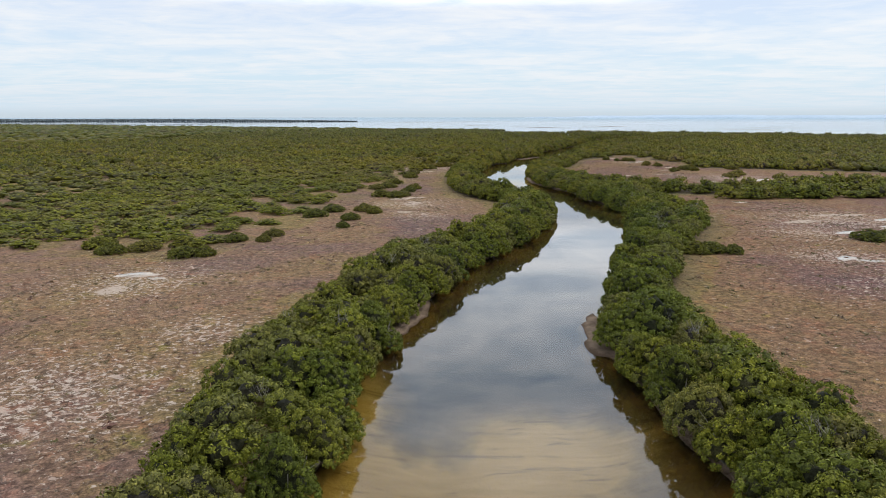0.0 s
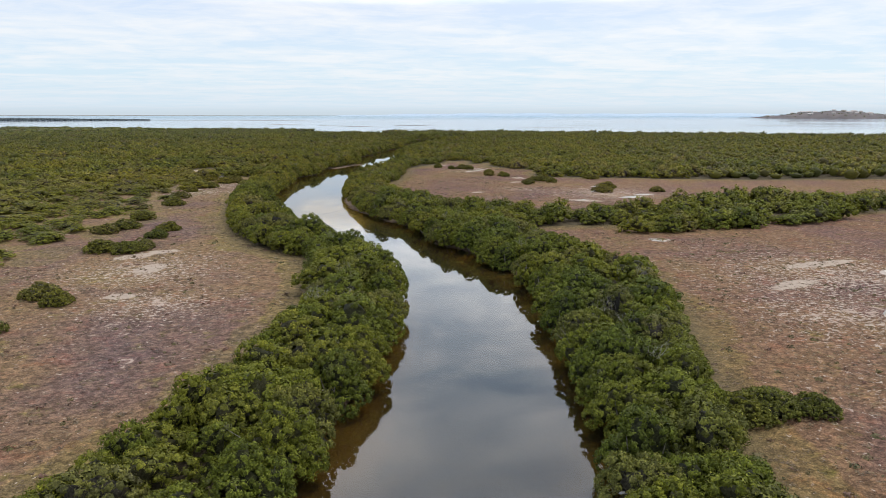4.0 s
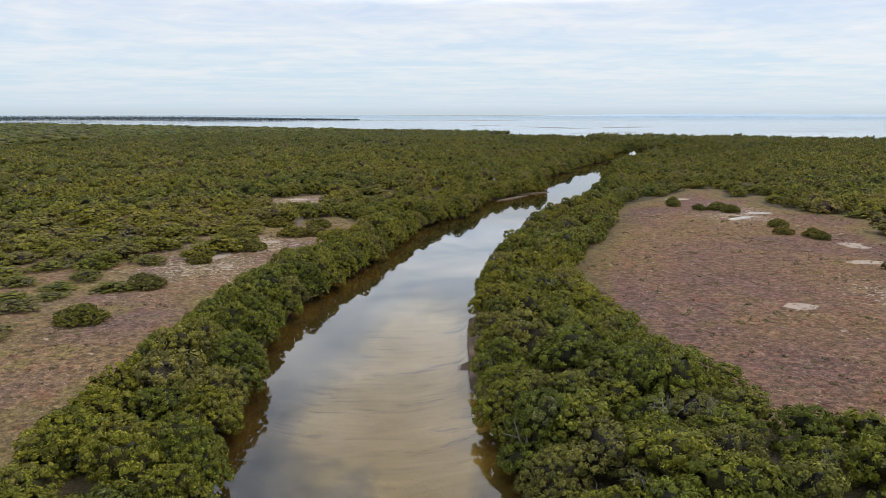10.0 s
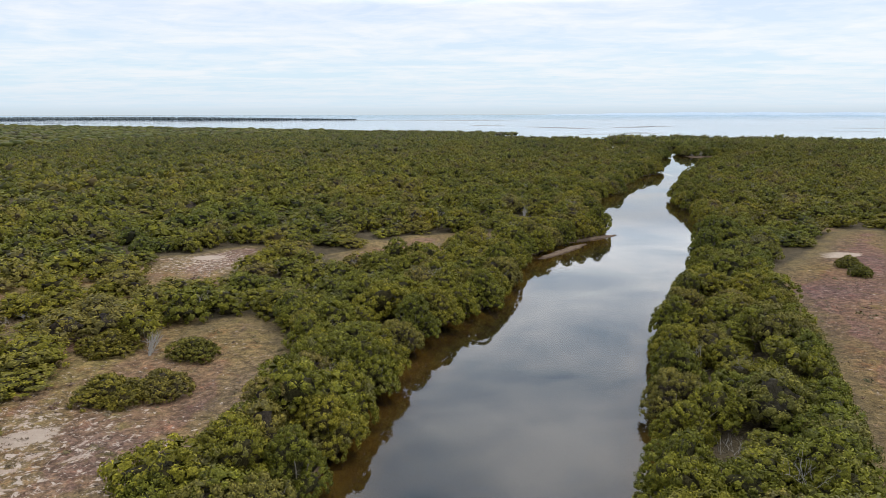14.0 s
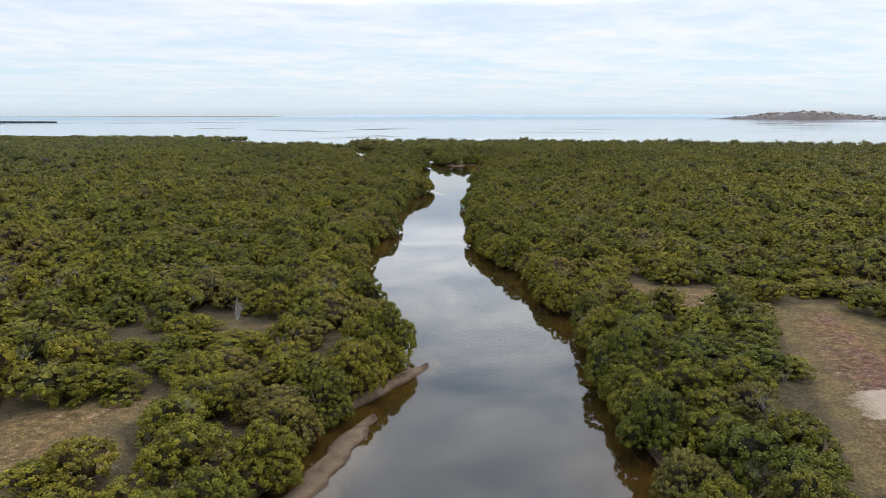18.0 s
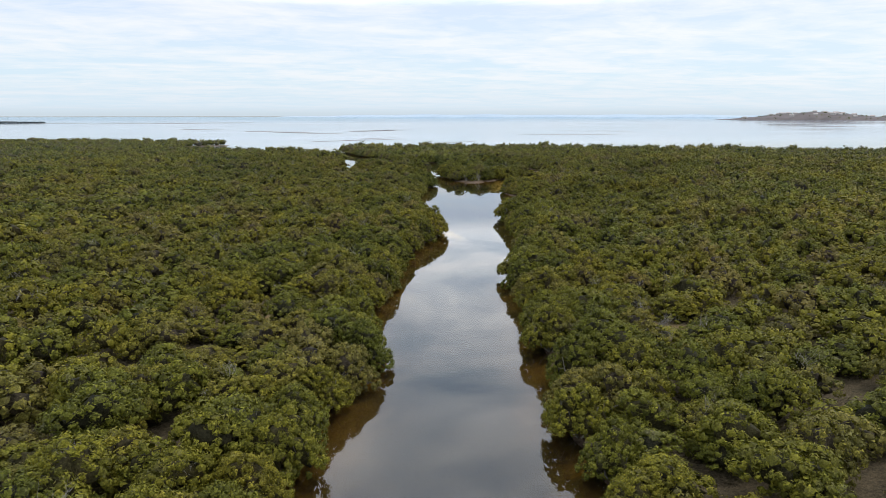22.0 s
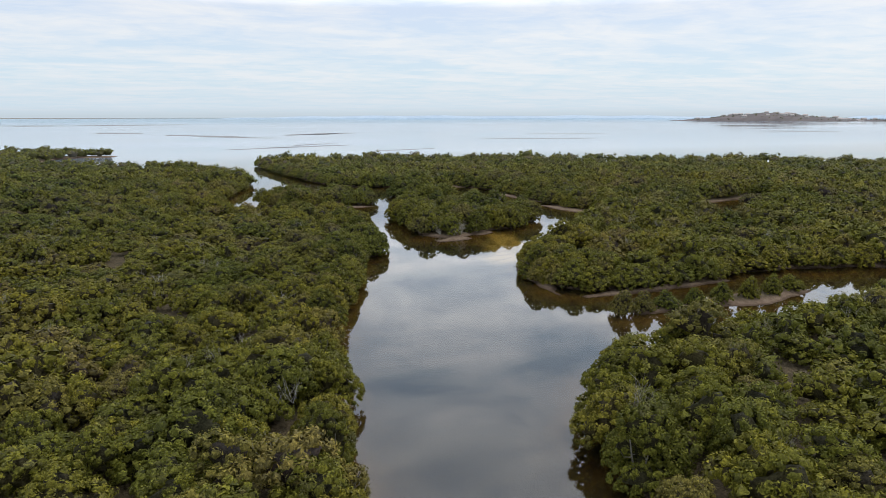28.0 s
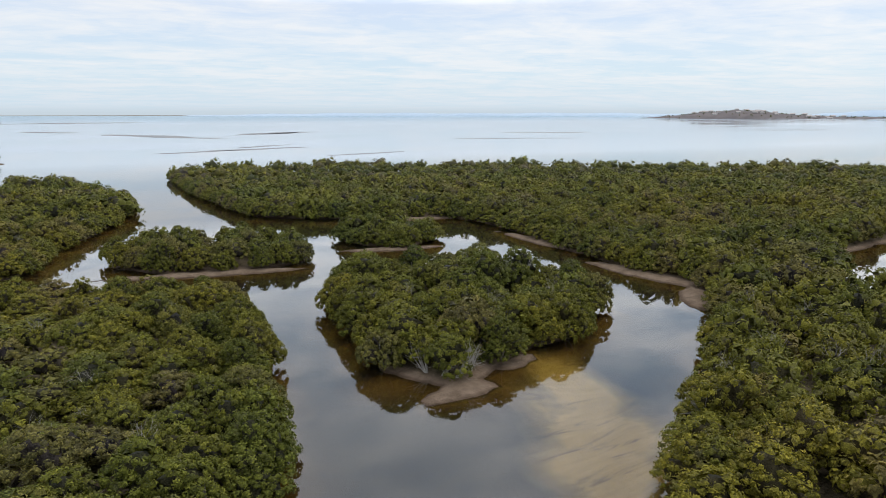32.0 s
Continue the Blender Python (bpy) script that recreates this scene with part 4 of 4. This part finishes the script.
# ---- shrubs on the flats: x, y, width ----
SHRUBS = [(53.8, 88, 2.8), (56.4, 88.4, 2.6), (58.2, 80.8, 3.0), (60.6, 82.2, 2.6), (33, 79.6, 1.7), (30.9, 80.4, 2.2), (28.8, 80.2, 2.4), (73, 180, 2.6), (-14, 99, 1.2), (-14, 106, 1.8), (-11, 114, 1.8), (-13, 117, 2.4), (-7, 146, 2.0), (-9, 137, 2.4), (-12, 138, 2.6), (-14, 152, 2.4), (-18, 116, 2.4), (-20, 110, 2.4),
          (-6, 151.5, 2.0), (-8, 138.5, 2.4), (-12, 155, 2.6), (-11, 163, 2.2), (-8, 180, 2.4), (84, 178, 2.2), (60, 137, 2.4), (65, 228, 1.8), (66, 220, 1.8), (65, 200, 1.8), (70, 205, 2.4), (84, 207, 2.4), (58, 254, 1.8), (-8, 191, 2.4), (-6, 213, 2.6), (1, 226, 2.2),
          (-7, 202, 1.8), (63, 222, 1.6), (66, 218, 1.4), (57, 250, 1.6), (73, 210, 1.8), (69, 207, 1.6), (64, 198, 1.2), (71, 201, 1.8), (77, 186, 2.6), (64, 247, 1.8), (-4, 209, 2.8), (-8, 217, 2.6), (-1, 219, 2.6), (1.5, 220, 2.4), (60, 246, 1.4), (64, 243, 2.2),
          (-5, 227, 2.6), (60, 284, 2.0), (64, 277, 2.4), (69, 281, 2.2), (63, 246.5, 2.2), (-22, 92, 1.6), (-26, 88, 2.0), (-29, 78, 2.2), (-27, 79, 1.8), (-35, 82, 2.4), (-38, 80, 2.2), (-41, 84, 2.4), (-31, 84, 2.2), (-22.5, 88, 1.4)]
SHRUB_CROWNS = [crown_arrays(8, 0.13, 10, 0.10, 5, 14, 1.05, 1.15) for _ in range(4)]
models = []
for k, (x, y, wide) in enumerate(SHRUBS):
    z = float(ground_height(np.array([(x, y)], float))[0]) - 0.04
    s = wide * 0.5 * 1.5
    if k < 4:
        t = thing("saltbush", "low rounded olive-green shrub standing alone on the marsh flat", "shrub", "shrubs on the marsh flat")
        for _ in range(4):
            part("stem", limbs(1, 0.75, 0.6, 0.028, 2), BARK, t)
        leafy(SHRUB_CROWNS[k], LEAF_SHRUB, t, 0.2 + 0.2 * k)
        t.matrix_basis = pose(x, y, z, 0, 0, rng.uniform(0, 360)) @ Matrix.Diagonal((s, s * 0.85, 0.6 + 0.32 * s, 1))
        models.append(t)
    else:
        copy_thing(models[k % 4], pose(x, y, z, 0, 0, rng.uniform(0, 360))).scale = (s, s * 0.85, 0.6 + 0.32 * s)

# ---- bare grey shrubs and fallen wood ----
BARE = [(104.3, 443.4, 1.7), (105.9, 443.8, 1.5), (102.9, 444.4, 1.6), (101.4, 462, 1.5), (121, 464, 1.9), (123, 458, 1.7), (123.5, 454, 1.6), (122, 461, 1.5), (101.6, 446.5, 1.5), (103.5, 444, 1.2), (134.5, 470, 1.6), (92.5, 440, 1.5), (107.3, 484.5, 1.6), (84.5, 487, 1.4), (109, 431, 1.5), (28, 288.5, 1.4), (87, 381, 1.6),
        (-2, 226, 1.4), (90, 388, 1.7), (93, 393.5, 1.8), (100.6, 403.6, 1.1), (49.5, 339.5, 1.5), (39, 279, 1.2), (111.5, 434, 1.4), (72, 327, 1.4)]
models = []
for k, (x, y, s) in enumerate(BARE):
    x, y = outline_places(np.array([(x, y), (x + 0.01, y)]), 0.01, 0.9, False)[0] if shore(np.array([(x, y)], float))[0] < 0.9 else (x, y)
    s = s * 0.8
    z = max(0.0, float(ground_height(np.array([(x, y)], float))[0])) - 0.03
    if k < 3:
        t = thing("dead_shrub", "bare grey dead mangrove shrub with spreading branches", "dead shrub", "bare shrubs among the mangroves")
        for _ in range(8):
            part("branch", limbs(1, 1.5, 1.3, 0.035, 5, 0.8), DEADWOOD, t)
        models.append(t)
        t.matrix_basis = pose(x, y, z, 0, 0, 50 * k) @ Matrix.Diagonal((s, s, s, 1))
    else:
        copy_thing(models[k % 3], pose(x, y, z, 0, 0, rng.uniform(0, 360))).scale = (s, s, s)


# ---- puddles and bare salt pans on the flats ----
def blot(n=26, rough=0.28):
    a = np.arange(n) * 2 * math.pi / n
    r = 1 + rough * (np.sin(2 * a + rng.uniform(0, 6)) * 0.5 + np.sin(3 * a + rng.uniform(0, 6)) * 0.5 + np.sin(5 * a + rng.uniform(0, 6)) * 0.5)
    return np.c_[np.cos(a) * r, np.sin(a) * r]


def slab(name, x, y, a, b, turn, z, thick, mat):
    """A thin irregular slab with a sloping rim."""
    o = blot()
    n = len(o)
    c, s = math.cos(radians(turn)), math.sin(radians(turn))
    flat = np.c_[o[:, 0] * a, o[:, 1] * b]
    flat = np.c_[flat[:, 0] * c - flat[:, 1] * s + x, flat[:, 0] * s + flat[:, 1] * c + y]
    mid = np.array([(x, y)])
    inner = mid + (flat - mid) * 0.8
    V = np.vstack([np.c_[flat, np.full(n, z - thick)], np.c_[inner, np.full(n, z)], [(x, y, z)]])
    i, j = np.arange(n), (np.arange(n) + 1) % n
    F = np.concatenate([np.stack([i, j, j + n], 1), np.stack([i, j + n, i + n], 1), np.stack([i + n, j + n, np.full(n, 2 * n)], 1)])
    return mesh_object(name, V, F, mat, smooth=True)


SALT = plain("dry_salt", (0.36, 0.29, 0.24), (0.56, 0.48, 0.41), 0.8)
POOL = water_material()
POOL.name = "pool_water"
PUDDLES = [(-30.5, 69, 1.5, 0.8, 20), (-28, 67.3, 0.6, 0.4, 0), (67, 106, 2.4, 0.9, 30), (71, 107, 1.6, 0.8, 120), (63.5, 99, 1.7, 1.0, 20), (69, 101.5, 1.4, 0.7, 70), (54, 94.3, 1.6, 0.6, 30), (44.5, 77, 1.2, 0.8, 40), (53.6, 128, 1.1, 0.9, 0), (74, 170.5, 2.2, 1.1, 20), (78, 173.5, 1.6, 0.9, 0),
           (63, 168.6, 0.9, 0.7, 0), (77, 190.5, 1.6, 0.7, 10), (72.5, 182, 1.4, 0.9, 40), (63, 237, 2.2, 1.1, 30), (68, 242, 1.7, 0.9, 10), (51, 74, 1.7, 0.9, 20), (46.3, 75.4, 1.2, 0.5, 160), (73.5, 97, 2.1, 1.0, 20), (72, 110, 1.9, 0.9, 30)]
for x, y, a, b, turn in PUDDLES:
    z = float(ground_height(np.array([(x, y), (x + a, y), (x - a, y), (x, y + b), (x, y - b)], float)).max())
    tagged(slab("salt_pan", x + 0.15, y - 0.1, a * 1.4, b * 1.45, turn, z + 0.02, 0.12, SALT), "pale bare salt pan on the marsh", "salt pan", "salt pans on the marsh")
    tagged(slab("puddle", x, y, a, b, turn, z + 0.035, 0.012, POOL), "shallow puddle shining on a pale salt pan", "puddle", "puddles on the marsh")
SAND = plain("pale_sand", (0.34, 0.26, 0.18), (0.48, 0.39, 0.29), 0.6)
tagged(slab("sand_bank", 150, 399, 12, 2.6, 8, 0.62, 0.5, SAND), "pale sand bank beside the side channel", "sand bank")

# ---- tidal mud flats out in the bay ----
WETMUD = plain("wet_mud", (0.10, 0.10, 0.105), (0.20, 0.20, 0.20), 0.05, 0.45)
for x, y, a, b, turn in [(216, 985, 40, 9, 50), (205, 965, 30, 5, 35), (120, 955, 45, 10, -60), (140, 905, 30, 5, -50), (150, 733, 26, 3, 20), (125, 720, 18, 2, 25), (185, 679, 18, 1.6, 22), (52, 1088, 30, 9, -50), (676, 872, 34, 8, -20), (0, 1640, 110, 22, 20), (70, 1720, 90, 16, 30), (-150, 1700, 120, 14, 20),
                          (160, 760, 20, 2, 40), (240, 1000, 26, 4, 40), (420, 900, 40, 4, -25), (330, 800, 34, 3, -20)]:
    tagged(slab("mud_flat", x, y, a * 1.15, b * 1.7, turn, 0.06, 0.1, WETMUD), "dark wet tidal mud flat in the shallow bay", "mud flat", "mud flats in the bay")

# ---- headland with houses across the bay, and far hills ----
HILL = plain("headland_scrub", (0.085, 0.072, 0.075), (0.16, 0.135, 0.13), 0.03)
HEAD, TURN_H = np.array((1793.0, 1949.0)), radians(-48)
ALONG = np.array((math.cos(TURN_H), math.sin(TURN_H)))
AWAY = np.array((-ALONG[1], ALONG[0]))


def head_height(u, v):
    top = np.interp(u, [-250, -225, -150, -60, 0, 60, 120, 190, 260, 420, 900], [-2, 3, 9, 18, 23, 20, 13, 8, 4.5, 3.5, 3])
    wide = np.interp(u, [-250, -100, 100, 260, 900], [30, 120, 120, 60, 40])
    return top * np.clip(1.06 - (v / wide) ** 2, -0.4, 1) + 0.8 * np.sin(u / 17 + v / 23) * np.sin(v / 15)


hu, hv = np.meshgrid(np.linspace(-260, 900, 90), np.linspace(-130, 130, 40))
spot = HEAD + hu[..., None] * ALONG + hv[..., None] * AWAY
headland = mesh_object("headland", np.c_[spot.reshape(-1, 2), head_height(hu, hv).ravel()], sheet_faces(90, 40), HILL, smooth=True)
tagged(headland, "low scrubby brown headland across the bay", "headland", kind="structure")
hu, hv = rng.uniform(-210, 420, 260), rng.uniform(-110, 60, 260)
hq = HEAD + hu[:, None] * ALONG + hv[:, None] * AWAY
hz = head_height(hu, hv)
keep = hz > 1.5
planted("headland_trees", HAZY, np.c_[hq, hz - 0.6, rng.uniform(0.6, 1.5, 260), rng.uniform(0.4, 0.9, 260), hu][keep], LEAF, "scattered dark trees over the headland")
RENDER = plain("pale_render", (0.36, 0.33, 0.31), (0.55, 0.52, 0.49), 0.5)
ROOF = plain("roof_metal", (0.30, 0.26, 0.25), (0.45, 0.40, 0.38), 0.5, 0.6)


def box(w, d, h, z=0.0):
    V = np.array([(x, y, zz) for zz in (z, z + h) for x, y in ((-w / 2, -d / 2), (w / 2, -d / 2), (w / 2, d / 2), (-w / 2, d / 2))])
    return V, np.array([(0, 1, 5), (0, 5, 4), (1, 2, 6), (1, 6, 5), (2, 3, 7), (2, 7, 6), (3, 0, 4), (3, 4, 7), (4, 5, 6), (4, 6, 7), (0, 3, 2), (0, 2, 1)])


def gable(w, d, h, z):
    V = np.array([(-w / 2, -d / 2, z), (w / 2, -d / 2, z), (w / 2, d / 2, z), (-w / 2, d / 2, z), (-w / 2, 0, z + h), (w / 2, 0, z + h)])
    return V, np.array([(0, 1, 5), (0, 5, 4), (2, 3, 4), (2, 4, 5), (0, 4, 3), (1, 2, 5), (0, 3, 2), (0, 2, 1)])


house = thing("house", "small pale house on the far headland", "house", "houses on the headland")
part("wall", box(11, 8, 3.6, -1), RENDER, house, smooth=False)
part("roof", gable(12, 9, 2.2, 2.6), ROOF, house, "grey metal gable roof", smooth=False)
for k in range(3):
    part("window", box(1.6, 0.2, 1.3, 0.9), WETMUD, house, smooth=False).location = (-3.6 + 3.6 * k, -4.06, 0)
for k in range(34):
    u = rng.uniform(-190, 300)
    v = rng.uniform(-85, -5)
    x, y = HEAD + u * ALONG + v * AWAY
    m = pose(x, y, float(head_height(np.array([u]), np.array([v]))[0]) + 0.3, 0, 0, -48 + rng.uniform(-25, 25))
    if k == 0:
        house.matrix_basis = m
    else:
        copy_thing(house, m).scale = [rng.uniform(0.8, 1.3)] * 3
# Pale blue puts the haze of distance into the ridges' colour.
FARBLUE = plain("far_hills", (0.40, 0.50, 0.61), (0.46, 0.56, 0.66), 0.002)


def ridge(name, az0, az1, far, heights, label):
    """A long far ridge on an arc."""
    n = 60
    az = np.radians(np.linspace(az0, az1, n))
    h = np.interp(np.linspace(0, 1, n), np.linspace(0, 1, len(heights)), heights) + 2.0 * np.sin(np.arange(n) * 0.9)
    rows = []
    for k, f in ((0, 0.0), (1, 1.0), (2, 0.0)):
        r = far + 60 * k
        rows.append(np.c_[60 + r * np.sin(az), 300 + r * np.cos(az), np.where(f, h, -3.0)])
    ob = mesh_object(name, np.concatenate(rows), sheet_faces(n, 3), FARBLUE, smooth=True)
    tagged(ob, label, "hills", kind="structure")


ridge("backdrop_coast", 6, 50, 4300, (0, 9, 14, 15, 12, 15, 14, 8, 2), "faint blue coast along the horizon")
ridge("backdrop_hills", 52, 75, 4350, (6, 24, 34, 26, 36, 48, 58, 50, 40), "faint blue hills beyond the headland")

# ---- samphire tufts over the near flats ----
def samphire_material():
    m, nt, bsdf, geo = material("samphire")
    pos = geo.outputs["Position"]
    plants, _ = marsh_colour(nt, pos)
    each = ramp(nt, geo.outputs["Random Per Island"], (0.0, (0.80, 0.80, 0.80)), (0.5, (1.0, 1.0, 0.98)), (0.9, (1.08, 1.12, 0.95)), (1.0, (1.15, 1.0, 0.8)))
    wire(nt, mix(nt, 1.0, mix(nt, 1.0, plants, each, "MULTIPLY"), ramp(nt, noise_tex(nt, pos, 14, 4, 0.75), (0.3, 0.6), (0.7, 1.4)), "MULTIPLY"), bsdf.inputs["Base Color"])
    bsdf.inputs["Roughness"].default_value = 0.95
    bump(nt, bsdf, noise_tex(nt, pos, 20, 3), 0.8, 0.05)
    return m


TUFT = samphire_material()


def tuft_arrays():
    """A sprig: four short blades that spread from one foot."""
    V = []
    for k in range(4):
        a, out = k * 1.57 + rng.uniform(-0.4, 0.4), rng.uniform(0.06, 0.14)
        d, w = np.array((math.cos(a), math.sin(a), 0)), np.array((-math.sin(a), math.cos(a), 0)) * 0.05
        V += [d * 0.01 - w, d * 0.01 + w, d * out + (0, 0, rng.uniform(0.02, 0.055))]
    return np.array(V), np.arange(12).reshape(4, 3), np.zeros(12)


tq = np.c_[rng.uniform(-60, 85, 130000), rng.uniform(15, 250, 130000)]
tq = tq[in_view(tq)]
tq = tq[(from_path(tq) < 48)]
tq = tq[(openness(tq) > -0.2) & (shore(tq) > 1.5) & (wobble(tq, 2.5, 12) + 0.6 * wobble(tq, 0.8, 13) > -0.5)]
size = rng.uniform(0.6, 1.7, len(tq))
planted("samphire_tufts", [tuft_arrays() for _ in range(8)], np.c_[tq, ground_height(tq) - 0.01, size, size * rng.uniform(0.8, 1.5, len(tq)), rng.uniform(0, 6.28, len(tq))], TUFT, "low purple-brown samphire tufts over the salt marsh", "samphire")

# ---- small mounds of saltbush over the flats ----
def mound_material():
    m, nt, bsdf, geo = material("marsh_mound")
    tint = nt.nodes.new("ShaderNodeAttribute")
    tint.attribute_name = "tint"
    pos = geo.outputs["Position"]
    hue = ramp(nt, tint.outputs["Fac"], (0.0, (0.085, 0.082, 0.034)), (0.45, (0.150, 0.120, 0.052)), (0.7, (0.165, 0.118, 0.080)), (0.88, (0.150, 0.075, 0.055)), (1.0, (0.105, 0.100, 0.030)))
    wire(nt, mix(nt, 1.0, hue, ramp(nt, noise_tex(nt, pos, 11, 4, 0.75), (0.32, 0.5), (0.68, 1.5)), "MULTIPLY"), bsdf.inputs["Base Color"])
    bsdf.inputs["Roughness"].default_value = 0.9
    bump(nt, bsdf, noise_tex(nt, pos, 18, 3), 0.8, 0.05)
    return m


MOUNDS = [sprays(np.zeros((1, 3)), np.array([(0.0, 0.0, 1.0)]), np.array([0.22]), 10, 0.15)[:2] for _ in range(8)]
mq = np.c_[rng.uniform(-60, 85, 26000), rng.uniform(15, 250, 26000)]
mq = mq[in_view(mq) & (from_path(mq) < 50)]
mq = mq[(openness(mq) > -0.3) & (shore(mq) > 1.5) & (wobble(mq, 4.0, 22) + 0.8 * wobble(mq, 1.1, 23) > 0.1)]
size = 0.35 + 1.0 * rng.uniform(0, 1, len(mq)) ** 3
planted("saltbush_mounds", [(v, f, np.zeros(len(v))) for v, f in MOUNDS], np.c_[mq, ground_height(mq), size * 0.8, size * rng.uniform(0.9, 1.6, len(mq)), rng.uniform(0, 6.28, len(mq))], mound_material(), "small olive and rust-brown mounds over the salt marsh", "saltbush")
